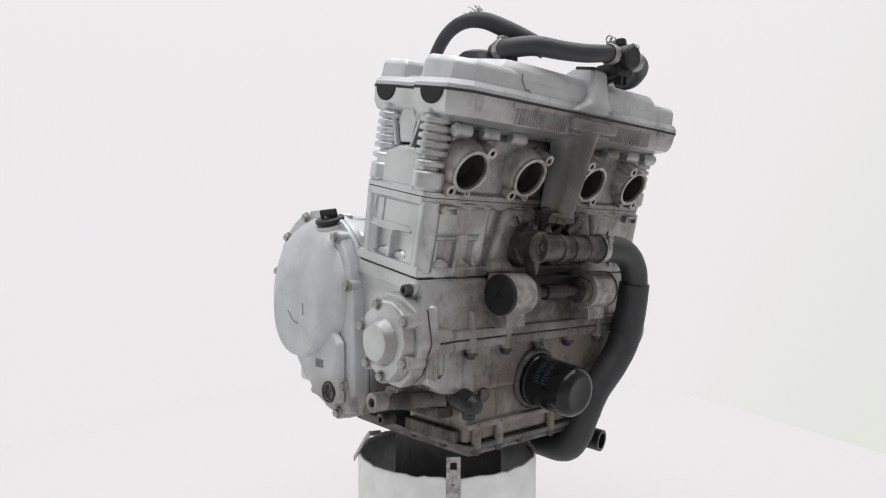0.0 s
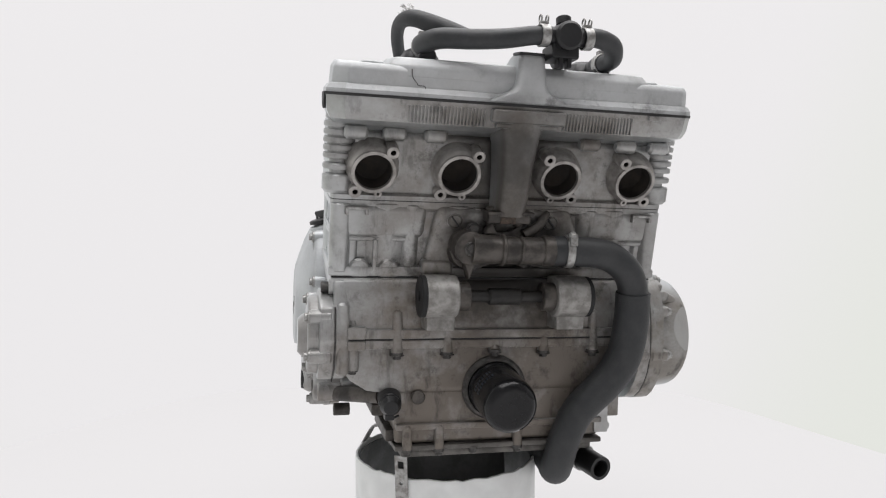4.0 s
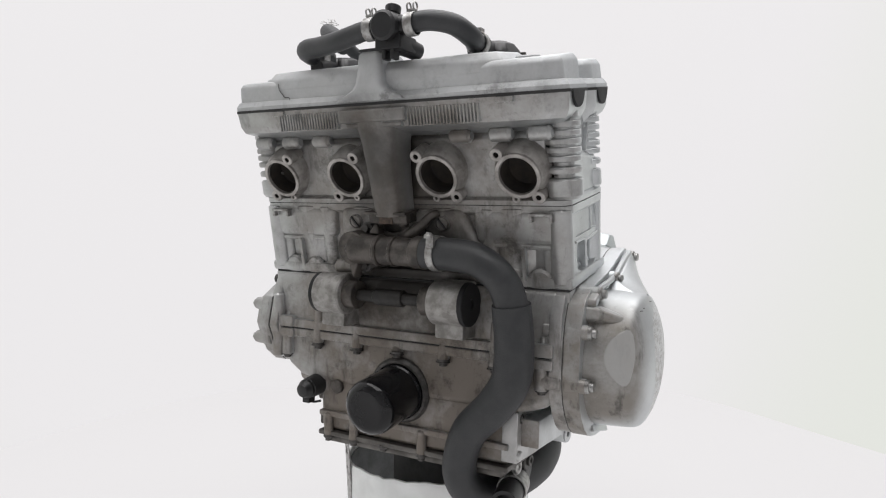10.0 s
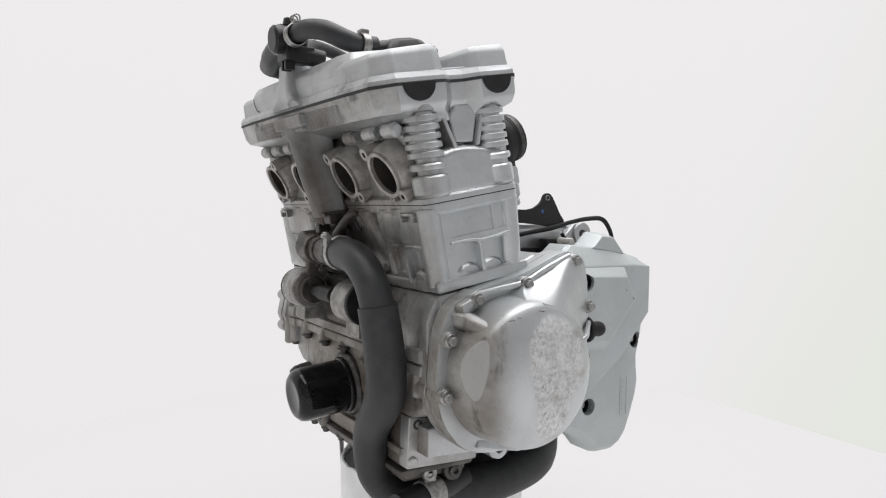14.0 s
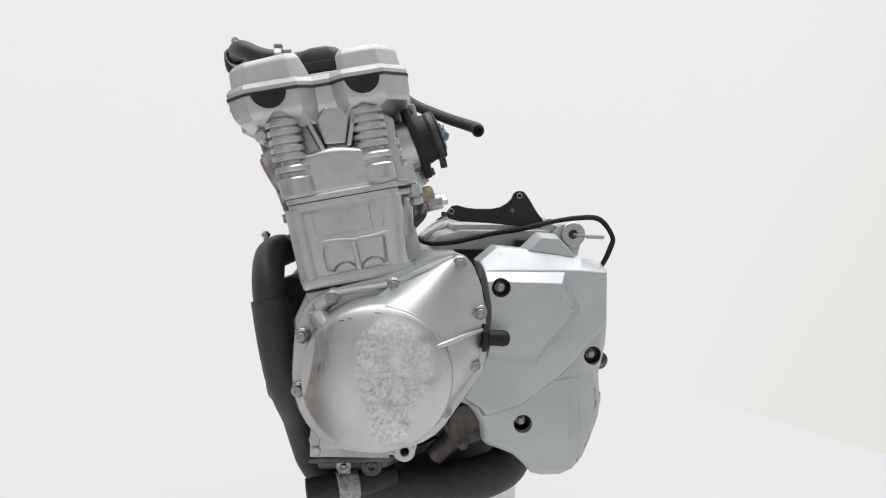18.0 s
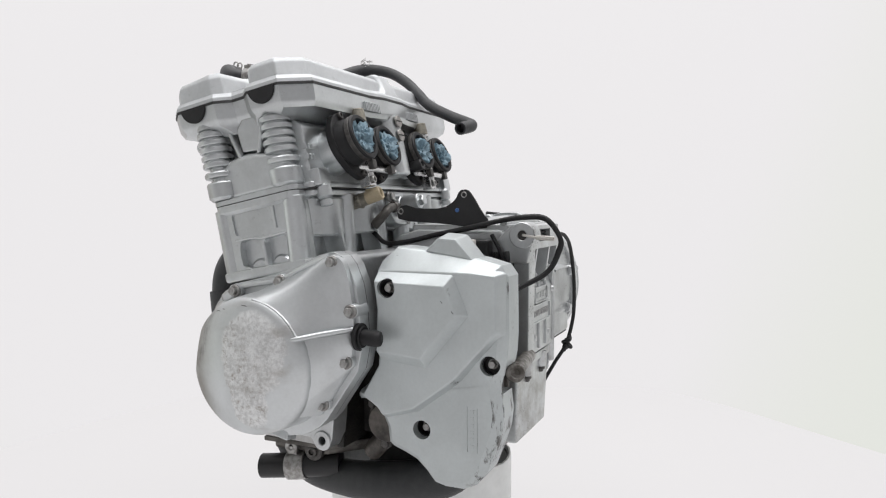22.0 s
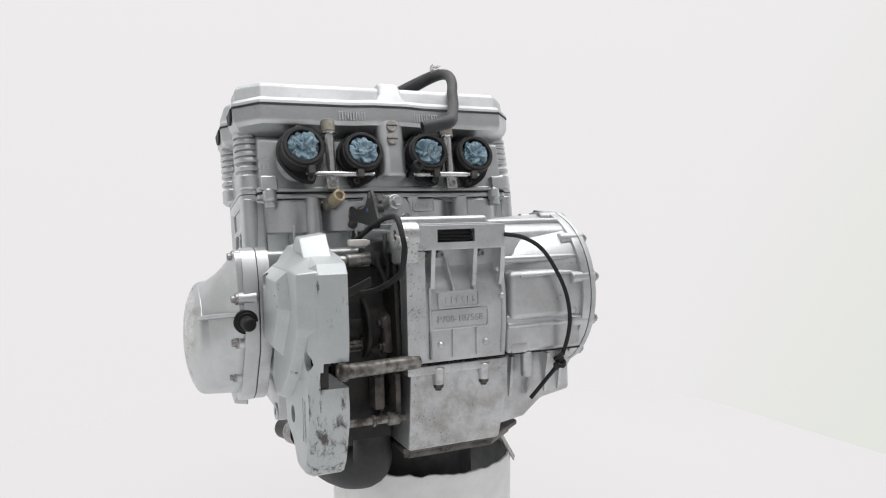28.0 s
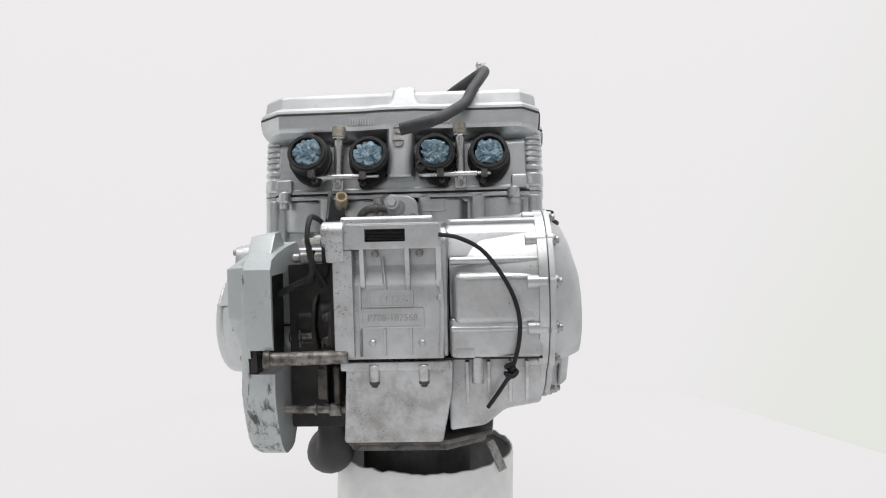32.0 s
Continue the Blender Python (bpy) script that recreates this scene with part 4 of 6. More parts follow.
# ---------------------------------------------------------------- side covers
def alternator_cover():
    flange = smooth_outline([(-0.170, -0.110), (-0.157, -0.078), (-0.129, -0.064), (-0.061, -0.049), (0.002, -0.022), (0.024, -0.030), (0.040, -0.070), (0.044, -0.150), (0.014, -0.192), (-0.010, -0.226), (-0.034, -0.240), (-0.070, -0.247), (-0.108, -0.246), (-0.140, -0.236), (-0.164, -0.205), (-0.174, -0.170)], 1)
    bits = [prism(flange, "x", 0.2165, 0.2360, 0.0016)]
    axis = Matrix.Translation((0, -0.078, -0.153)) @ Matrix.Rotation(radians(90), 4, "Y")
    drum = lathe([(0, 0.218), (0.084, 0.218), (0.083, 0.236), (0.0812, 0.262), (0.0802, 0.274), (0.0793, 0.2800), (0.0776, 0.2838), (0.0748, 0.2868), (0.0690, 0.2902), (0.0600, 0.2943), (0.0500, 0.2978), (0.0360, 0.3008), (0.0200, 0.3026), (0.0, 0.3032)], 72, axis)
    bits.append(sliced(drum, FACET_POINT, FACET_NORMAL))
    # the smooth wing that runs from the drum up to the rear bolt, ending in a ridge
    outer = spline([(0.2440, -0.066, -0.0600), (0.2440, -0.052, -0.0555), (0.2440, -0.020, -0.0410), (0.2440, 0.006, -0.0290), (0.2440, 0.022, -0.0320), (0.2430, 0.0300, -0.0500), (0.2420, 0.0345, -0.0780), (0.2410, 0.0365, -0.1080)], 4)
    sheet, rows = bmesh.new(), []
    for k, b in enumerate(outer):
        ang = radians(99 - 70 * k / (len(outer) - 1))
        a = Vector((0.2845, -0.078 + 0.0766 * math.cos(ang), -0.153 + 0.0766 * math.sin(ang)))
        row = [Vector((0.226, a.y, a.z))]
        for j in range(9):
            v = j / 8
            p = a.lerp(b, v)
            p.x -= 0.0050 * math.sin(math.pi * v)
            row.append(p)
        row.append(Vector((0.226, b.y, b.z)))
        rows.append([sheet.verts.new(p) for p in row])
    for r0, r1 in zip(rows, rows[1:]):
        for j in range(len(r0) - 1):
            sheet.faces.new((r0[j], r0[j + 1], r1[j + 1], r1[j]))
    sheet.faces.new(rows[0]), sheet.faces.new(rows[-1])
    bits.append(clean(sheet))
    # the lower facet under the ridge
    rim = [(-0.078 + 0.0775 * math.cos(radians(a)), -0.153 + 0.0775 * math.sin(radians(a))) for a in (27, 12, -4, -20, -34, -46)]
    edge = [(0.0350, -0.1120), (0.0355, -0.1300), (0.0300, -0.1560), (0.0140, -0.1780), (0.0005, -0.1960), (-0.0110, -0.2140)]
    bits.append(hull([(0.2790, y, z) for y, z in rim] + [(0.2415, y, z) for y, z in edge] + [(0.2250, y, z) for y, z in rim + edge], 0.0022, 3))
    bits.append(sweep([(0.2878, -0.0215, -0.1195), (0.2846, -0.0080, -0.1165), (0.2660, 0.0120, -0.1128), (0.2430, 0.0360, -0.1095)], [0.0015, 0.0030, 0.0030, 0.0028], 12))
    bits.append(sweep([(0.2836, -0.0700, -0.0762), (0.2836, -0.0450, -0.0838), (0.2838, -0.0250, -0.0975), (0.2842, -0.0105, -0.1155)], 0.0016, 10))
    bits.append(hull([(0.246, -0.1545, -0.0870), (0.246, -0.1525, -0.0985), (0.250, -0.140, -0.0850), (0.2885, -0.1255, -0.1020), (0.2885, -0.1295, -0.1085), (0.2870, -0.1190, -0.1030), (0.225, -0.156, -0.086), (0.225, -0.154, -0.102), (0.225, -0.118, -0.090), (0.225, -0.118, -0.116)], 0.0030, 3))
    # the lip along the upper edge and the two thick bolt pads
    bits.append(hull([(0.2460, -0.150, -0.078), (0.2460, -0.124, -0.0665), (0.2440, -0.124, -0.077), (0.2440, -0.146, -0.094), (0.225, -0.152, -0.078), (0.225, -0.124, -0.0655), (0.225, -0.120, -0.082), (0.225, -0.144, -0.100)], 0.004, 3))
    bits.append(sweep([(0.2405, -0.1276, -0.0685), (0.2412, -0.095, -0.0630), (0.2412, -0.061, -0.0572), (0.2412, -0.030, -0.0430), (0.2412, 0.004, -0.0292)], 0.0036, 10))
    bits.append(hull([(0.2400, -0.122, -0.236), (0.2400, -0.060, -0.250), (0.2360, -0.060, -0.240), (0.2360, -0.118, -0.228), (0.22, -0.122, -0.240), (0.22, -0.060, -0.254), (0.22, -0.06, -0.23), (0.22, -0.118, -0.226)], 0.002))
    pts = [(-0.1606, -0.114), (-0.1649, -0.1734), (-0.1276, -0.0727), (-0.0608, -0.0591), (0.0110, -0.0354), (0.0340, -0.0898), (0.0270, -0.1480), (-0.0050, -0.1990)]
    cover = part("alternator_cover", joined(*bits), ALT, engine, "silver alternator cover with a large scraped patch")
    for y, z in pts:
        boss = part("bolt_boss", cyl((0.2170, y, z), (0.2450, y, z), 0.0096, 0.0084, 20, 0.0030), ALT, cover)
        bolt(boss, (0.2450, y, z), (1, 0, 0), 0.0054, 0.0066, STEEL)
    lug = part("lower_mount", cut(joined(prism([(-0.150, -0.226), (-0.030, -0.226), (-0.034, -0.262), (-0.040, -0.276), (-0.0485, -0.2795), (-0.058, -0.276), (-0.066, -0.264), (-0.150, -0.260)], "x", 0.150, 0.1825, 0.002)), cyl((0.14, -0.0485, -0.2655), (0.20, -0.0485, -0.2655), 0.0052)), CASE, engine, "silver lower mounting plate with an eye")
    part("eye_rim", tube((0.1820, -0.0485, -0.2655), (0.1845, -0.0485, -0.2655), 0.0125, 0.0052), CASE, lug)
    part("cover_seam", prism(offset(flange, 0.0006), "x", 0.2155, 0.2168, 0), DARKBOLT, cover)
    part("case_flange", prism(offset(flange, 0.0006), "x", 0.2000, 0.2157, 0.0012), CASE, engine, "silver crankcase flange behind the alternator cover")
    for y, z in pts[:4]:
        part("case_boss", cyl((0.190, y, z), (0.2148, y, z), 0.0098, n=16), CASE, engine)
    for a, r, da, dr in ((118, 0.071, 5, 0.003), (112, 0.070, 3, 0.002), (86, 0.070, 6, 0.001)):
        def on_face(a, r):
            return (0.2900 + (0.0694 - r) * 0.60, -0.078 + r * math.cos(radians(a)), -0.153 + r * math.sin(radians(a)))
        part("scratch", sweep([on_face(a, r), on_face(a + da * 0.5, r + dr * 0.6), on_face(a + da, r + dr)], 0.0004, 6, 4), CHIP, cover)
    grommet = part("wire_grommet", joined(tube((0.2340, 0.0370, -0.1195), (0.2340, 0.0425, -0.1195), 0.0160, 0.0100, 28), tube((0.2340, 0.0425, -0.1195), (0.2340, 0.0450, -0.1195), 0.0125, 0.0070, 28), cyl((0.2340, 0.0360, -0.1195), (0.2340, 0.0410, -0.1195), 0.0120, n=24)), RUBBER, cover, "black rubber wire grommet")
    part("grommet_boot", sweep([(0.2340, 0.0400, -0.1195), (0.2340, 0.0520, -0.1200), (0.2335, 0.0610, -0.1205), (0.2325, 0.0655, -0.1205), (0.2320, 0.0672, -0.1205)], [0.0092, 0.0090, 0.0094, 0.0082, 0.0050], 18), RUBBER, grommet)



alternator_cover()


def sprocket_cover():
    outline = [(0.038, -0.038), (0.060, -0.020), (0.121, -0.026), (0.162, -0.033), (0.188, -0.040), (0.1965, -0.052), (0.197, -0.117), (0.1955, -0.140), (0.1915, -0.158), (0.1878, -0.174), (0.1885, -0.190), (0.1908, -0.207), (0.1880, -0.228), (0.1777, -0.258), (0.1692, -0.2785), (0.157, -0.2930), (0.141, -0.3005), (0.118, -0.3005), (0.1055, -0.2975), (0.095, -0.285), (0.0826, -0.2736), (0.066, -0.2665), (0.052, -0.2615), (0.0450, -0.256), (0.0430, -0.237), (0.0365, -0.2225), (0.0280, -0.2125), (0.0170, -0.2075), (0.0065, -0.2065), (0.0025, -0.2025), (0.0055, -0.1965), (0.025, -0.182), (0.043, -0.158), (0.048, -0.083)]
    wells = [(0.0621, -0.0663, 0.2150), (0.1775, -0.1515, 0.1870), (0.0931, -0.2333, 0.1830)]
    tools = [lambda y=y, z=z, x=x: cyl((x - 0.020, y, z), (x + 0.05, y, z), 0.0112, n=24) for y, z, x in wells]
    low = cut(bevelled(loft([(0.142, outline), (0.176, outline), (0.184, offset(outline, 0.0045)), (0.188, offset(outline, 0.0098))], "x"), 0.0015), box(0.10, 0.172, 0.168, 0.23, -0.177, -0.154, 0), box(0.130, 0.1755, 0.03, 0.1900, -0.185, -0.06, 0), *[f() for f in tools])
    base = [(0.040, -0.038), (0.061, -0.0205), (0.121, -0.0265), (0.162, -0.0335), (0.1945, -0.0485), (0.1945, -0.117), (0.142, -0.177), (0.090, -0.215), (0.045, -0.228), (0.0395, -0.217), (0.016, -0.1995), (0.041, -0.160), (0.049, -0.083)]
    top = [(0.044, -0.0475), (0.062, -0.0475), (0.121, -0.0480), (0.158, -0.048), (0.189, -0.050), (0.189, -0.112), (0.139, -0.168), (0.088, -0.206), (0.048, -0.2175), (0.0405, -0.2085), (0.021, -0.1965), (0.0435, -0.159), (0.051, -0.083)]
    up = cut(bevelled(loft([(0.172, base), (0.1810, base), (0.200, top)], "x"), 0.0022, 3), *[f() for f in tools])
    p0 = [(0.0445, -0.0478), (0.1400, -0.0488), (0.1590, -0.0950), (0.1055, -0.1580), (0.047, -0.1520), (0.0495, -0.09)]
    p1 = [(0.046, -0.0590), (0.1330, -0.0620), (0.1475, -0.0920), (0.1040, -0.1440), (0.048, -0.1390), (0.0505, -0.09)]
    panel = cut(bevelled(loft([(0.196, p0), (0.199, p0), (0.213, p1)], "x"), 0.0022, 3), tools[0]())
    fin = prism([(0.088, -0.028), (0.113, -0.004), (0.138, -0.006), (0.167, -0.040)], "x", 0.150, 0.184, 0.003, 2, 0.005)
    cover = part("sprocket_cover", joined(low, up, panel, fin), SPROCKET, engine, "matt silver sprocket cover with scuffed edges")
    for y, z, x in wells:
        # black lining puts the recess's shade into its colour
        well = part("bolt_well", joined(tube((x - 0.022, y, z), (x - 0.006, y, z), 0.0111, 0.0099, 24), cyl((x - 0.024, y, z), (x - 0.016, y, z), 0.0110, n=24)), PLASTIC, cover, "bolt recess with its shade painted black")
        bolt(well, (x - 0.014, y, z), (1, 0, 0), 0.0048, 0.008, STEEL)
    # raised marking that cannot be read
    part("moulded_mark", joined(box(0.1876, 0.1886, 0.150, 0.1508, -0.252, -0.200, 0), box(0.1876, 0.1886, 0.162, 0.1628, -0.252, -0.200, 0), *[box(0.1876, 0.1885, 0.154, 0.1585, -0.247 + 0.008 * k, -0.243 + 0.008 * k, 0) for k in range(6)]), SPROCKET, cover)
    # chips along the rear edge
    rnd = random.Random(11)
    for k in range(12):
        z, h = -0.056 - rnd.random() * 0.23, rnd.uniform(0.002, 0.012)
        w = rnd.uniform(0.0002, 0.0009)
        if -0.195 < z < -0.150:
            continue
        y = 0.1956 if z > -0.16 else 0.1900 if z > -0.215 else 0.190 - (-0.215 - z) * 0.30
        bm = prism(smooth_outline([(0.176 - w, z), (0.176, z + h), (0.1765 + w, z + h * 0.4), (0.1765, z - h * 0.5)], 1), "y", y - 0.003, y + 0.0006, 0)
        part("paint_chip", bm, CHIP, cover)
    for y, z, w in ((0.1310, -0.0790, 0.0012), (0.1440, -0.0900, 0.0015), (0.1400, -0.1710, 0.0010)):
        x = 0.2134 if z > -0.15 else 0.1935
        part("paint_chip", prism(smooth_outline([(y - w, z + w), (y - w * 0.2, z + w * 1.1), (y + w * 1.3, z - w * 1.3), (y + w * 0.2, z - w * 0.4)], 1), "x", x - 0.004, x, 0), CHIP, cover)
    part("output_shaft", joined(cyl((0.066, 0.110, -0.128), (0.128, 0.110, -0.128), 0.016), cyl((0.066, 0.110, -0.128), (0.098, 0.110, -0.128), 0.030), tube((0.098, 0.110, -0.128), (0.104, 0.110, -0.128), 0.040, 0.018)), OIL_AND_SHADE, engine, "oily output shaft with its sprocket nut")
    # dark wall: oil, plus the gap's shade put into its colour
    part("sprocket_backplate", prism([(0.02, -0.03), (0.160, -0.03), (0.170, -0.165), (0.10, -0.20), (0.02, -0.19)], "x", 0.067, 0.074, 0.002), OIL_AND_SHADE, engine, "gearbox side wall, black with oil and painted shade")
    # black plate standing in for the shade inside the cover
    part("cover_inside_shade", prism([(0.055, -0.062), (0.189, -0.062), (0.189, -0.150), (0.186, -0.1845), (0.060, -0.1845)], "x", 0.165, 0.1745, 0.001), OIL_AND_SHADE, cover, "black plate added for the shade inside the cover")
    # black boxes and a sheet that fill the openings with painted shade
    part("shade_void", joined(box(-0.090, 0.104, -0.040, 0.052, -0.276, -0.150, 0.004), box(0.066, 0.140, 0.112, 0.120, -0.272, -0.050, 0.002)), OIL_AND_SHADE, engine, "black boxes added for the shade inside the crankcase")
    part("shade_wall", box(0.096, 0.1560, -0.0455, -0.0340, -0.2825, -0.2050, 0.003), OIL_AND_SHADE, engine, "black sheet added for the shade behind the sump")
    part("chain_guide", joined(prism([(0.05, -0.165), (0.150, -0.178), (0.146, -0.232), (0.118, -0.262), (0.05, -0.262)], "x", 0.084, 0.090, 0.002), box(0.064, 0.088, 0.052, 0.120, -0.240, -0.232, 0.002)), PLASTIC, engine, "black chain guide plate")
    return cover


sprocket_cover()


def clutch_cover():
    c = (0.068, -0.098)
    ring = [(c[0] + 0.1145 * math.cos(radians(a)), c[1] + 0.1145 * math.sin(radians(a))) for a in range(-64, 192, 8)]
    lobe = [(-0.050, -0.150), (-0.052, -0.222), (-0.040, -0.256), (-0.012, -0.266), (0.022, -0.258), (0.060, -0.246), (0.100, -0.222)]
    flange = ring + lobe
    bits = [prism(flange, "x", -0.2140, -0.206, 0.002)]
    front_rim = [(-0.050, -0.150), (-0.052, -0.222), (-0.040, -0.254), (-0.012, -0.262), (0.020, -0.254), (0.050, -0.200), (0.000, -0.100), (0.020, -0.010), (-0.010, -0.014), (-0.034, -0.056), (-0.045, -0.090)]
    bits.append(prism(front_rim, "x", -0.210, -0.2300, 0.004, 3, 0.003))
    # the dome slopes to a flat that lies low on it
    n = 64
    layers = [(-0.210, circle(0.066, -0.098, 0.1065, n)), (-0.216, circle(0.066, -0.098, 0.1010, n)), (-0.232, circle(0.062, -0.100, 0.0920, n)), (-0.241, circle(0.060, -0.108, 0.0820, n)), (-0.2490, circle(0.058, -0.118, 0.0690, n)), (-0.2540, circle(0.057, -0.125, 0.0600, n)), (-0.2555, circle(0.057, -0.126, 0.0520, n))]
    bits.append(loft(layers, "x"))
    bits.append(prism([(0.000, -0.130), (-0.032, -0.160), (-0.034, -0.240), (-0.004, -0.250), (0.030, -0.238), (0.080, -0.180)], "x", -0.230, -0.2435, 0.005, 3, 0.006))
    angles = [-52, -20, 12, 44, 76, 106]
    pts = [(c[0] + 0.1065 * math.cos(radians(a)), c[1] + 0.1065 * math.sin(radians(a))) for a in angles] + [(-0.0056, -0.0229), (-0.0349, -0.0852), (-0.0308, -0.2163), (-0.018, -0.2540), (0.060, -0.238)]
    cover = part("clutch_cover", joined(*bits), COVER, engine, "smooth silver clutch cover with light scratches")
    for k, (y, z) in enumerate(pts):
        x = -0.2165 if k < 6 or k == 10 else -0.232
        boss = part("bolt_boss", cyl((-0.206, y, z), (x, y, z), 0.0088, 0.0084, 18, 0.002), COVER, cover)
        bolt(boss, (x, y, z), (-1, 0, 0), 0.0056, 0.0060, STEEL)
    part("cover_seam", prism(offset(flange, 0.0006), "x", -0.2064, -0.2052, 0), DARKBOLT, cover)
    part("case_flange", prism(offset(flange, 0.0004), "x", -0.2054, -0.1930, 0.0012), CASE, engine, "silver crankcase flange behind the clutch cover")
    for y, z in pts[:6]:
        part("case_boss", cyl((-0.178, y, z), (-0.2048, y, z), 0.0088, n=14), CASE, engine)
    m = aim((-0.214, 0.034, -0.003), (-0.2195, 0.033, 0.014))
    cap = part("oil_filler_cap", joined(lathe([(0, -0.004), (0.0150, -0.004), (0.0150, 0.003), (0.0205, 0.0035), (0.0205, 0.0075), (0.0185, 0.0090), (0, 0.0095)], 28, m)), PLASTIC, cover, "black plastic oil filler cap")
    grip = box(-0.0125, 0.0125, -0.0032, 0.0032, 0.008, 0.0205, 0.002)
    grip.transform(m @ Matrix.Rotation(radians(20), 4, "Z"))
    part("cap_grip", grip, PLASTIC, cap)
    part("cap_neck", lathe([(0, -0.020), (0.0225, -0.020), (0.0215, -0.001), (0.0185, 0.0), (0, 0.0)], 28, m), COVER, cover)
    part("oil_sight_glass", joined(tube((-0.236, -0.012, -0.226), (-0.2455, -0.012, -0.226), 0.0145, 0.0115), cyl((-0.234, -0.012, -0.226), (-0.2435, -0.012, -0.226), 0.0118)), PLASTIC, cover, "dark round oil sight glass")
    part("moulded_mark", joined(box(-0.2445, -0.2430, 0.002, 0.020, -0.197, -0.186, 0.0004), *[box(-0.2450, -0.2440, 0.004 + 0.005 * k, 0.007 + 0.005 * k, -0.195, -0.188, 0) for k in range(3)]), INK, cover)
    for pts_ in ([(-0.2556, 0.075, -0.125), (-0.2556, 0.060, -0.138), (-0.2556, 0.048, -0.140)], [(-0.2556, 0.036, -0.112), (-0.2556, 0.035, -0.128)]):
        part("scratch", sweep(pts_, 0.0006, 6, 4), CHIP, cover)
    part("mount_eye", joined(tube((-0.196, -0.083, -0.230), (-0.2265, -0.083, -0.230), 0.0125, 0.006), box(-0.196, -0.130, -0.095, -0.071, -0.240, -0.214, 0.003)), CASE, engine, "lower mounting eye")


clutch_cover()


def pickup_cover():
    out = [(-0.116, -0.086), (-0.146, -0.089), (-0.174, -0.106), (-0.182, -0.145), (-0.166, -0.184), (-0.146, -0.200), (-0.116, -0.198), (-0.088, -0.178), (-0.076, -0.148), (-0.082, -0.110)]
    bits = [prism(out, "x", -0.232, -0.213, 0.003), prism(offset(out, 0.006), "x", -0.230, -0.2450, 0.004, 3, 0.003)]
    bits.append(cyl((-0.240, -0.126, -0.146), (-0.2560, -0.126, -0.146), 0.0300, 0.0255, 36, 0.004))
    cover = part("pickup_cover", joined(*bits), CASE, engine, "silver crankshaft end cover with a round boss")
    for y, z in ((-0.1170, -0.1010), (-0.1262, -0.1870), (-0.168, -0.118), (-0.168, -0.166), (-0.086, -0.130), (-0.098, -0.174)):
        boss = part("bolt_boss", cyl((-0.216, y, z), (-0.2440, y, z), 0.0095, 0.009, 16, 0.002), CASE, cover)
        bolt(boss, (-0.2440, y, z), (-1, 0, 0), 0.0058, 0.006, STEEL)
    part("cover_seam", prism(offset(out, 0.0006), "x", -0.2135, -0.2118, 0), DARKBOLT, cover)
    part("case_flange", prism(offset(out, 0.0006), "x", -0.2121, -0.1980, 0.002), CASE, engine, "silver case flange behind the end cover")
    boss = part("case_bolt_boss", cyl((-0.196, -0.1465, -0.0830), (-0.2200, -0.1465, -0.0830), 0.0105), CASE, engine)
    bolt(boss, (-0.2200, -0.1465, -0.0830), (-1, 0, 0), 0.0070, 0.009, DARKBOLT, "socket")
    for y in (-0.170, -0.152):
        part("case_column", cyl((-0.203, y, -0.190), (-0.203, y, -0.100), 0.0085, 0.0080, 14, 0.003), CASE, engine)


pickup_cover()


# ---------------------------------------------------------------- the front
def front_mounts():
    for s, x0, x1 in ((-1, -0.108, -0.066), (1, 0.062, 0.106)):
        lug = part("mount_lug", joined(cyl((x0, -0.192, -0.090), (x1, -0.192, -0.090), 0.0265, n=32, bev=0.002), prism([(-0.192, -0.114), (-0.165, -0.114), (-0.165, -0.064), (-0.192, -0.0645)], "x", x0 + 0.002, x1 - 0.002, 0.003), prism([(-0.199, -0.132), (-0.165, -0.132), (-0.165, -0.104), (-0.199, -0.112)], "x", x0 + 0.004, x1 - 0.002, 0.002)), LUG, engine, "round engine mount lug on the front")
        outer = x0 if s < 0 else x1
        inner = x1 if s < 0 else x0
        part("rubber_bush", joined(tube((outer - s * 0.003, -0.192, -0.090), (outer + s * 0.0045, -0.192, -0.090), 0.0262, 0.006), cyl((outer - s * 0.003, -0.192, -0.090), (outer + s * 0.002, -0.192, -0.090), 0.024)), RUBBER, lug, "black rubber mount bush")
        part("bush_sleeve", tube((inner - s * 0.016, -0.192, -0.090), (inner + s * 0.004, -0.192, -0.090), 0.018, 0.007), OLD, lug)
    part("mount_spacer", joined(cyl((-0.062, -0.192, -0.090), (0.060, -0.192, -0.090), 0.0075), cyl((-0.024, -0.192, -0.090), (0.018, -0.192, -0.090), 0.0105)), OIL_AND_SHADE, engine, "grimy steel mount spacer tube")


front_mounts()


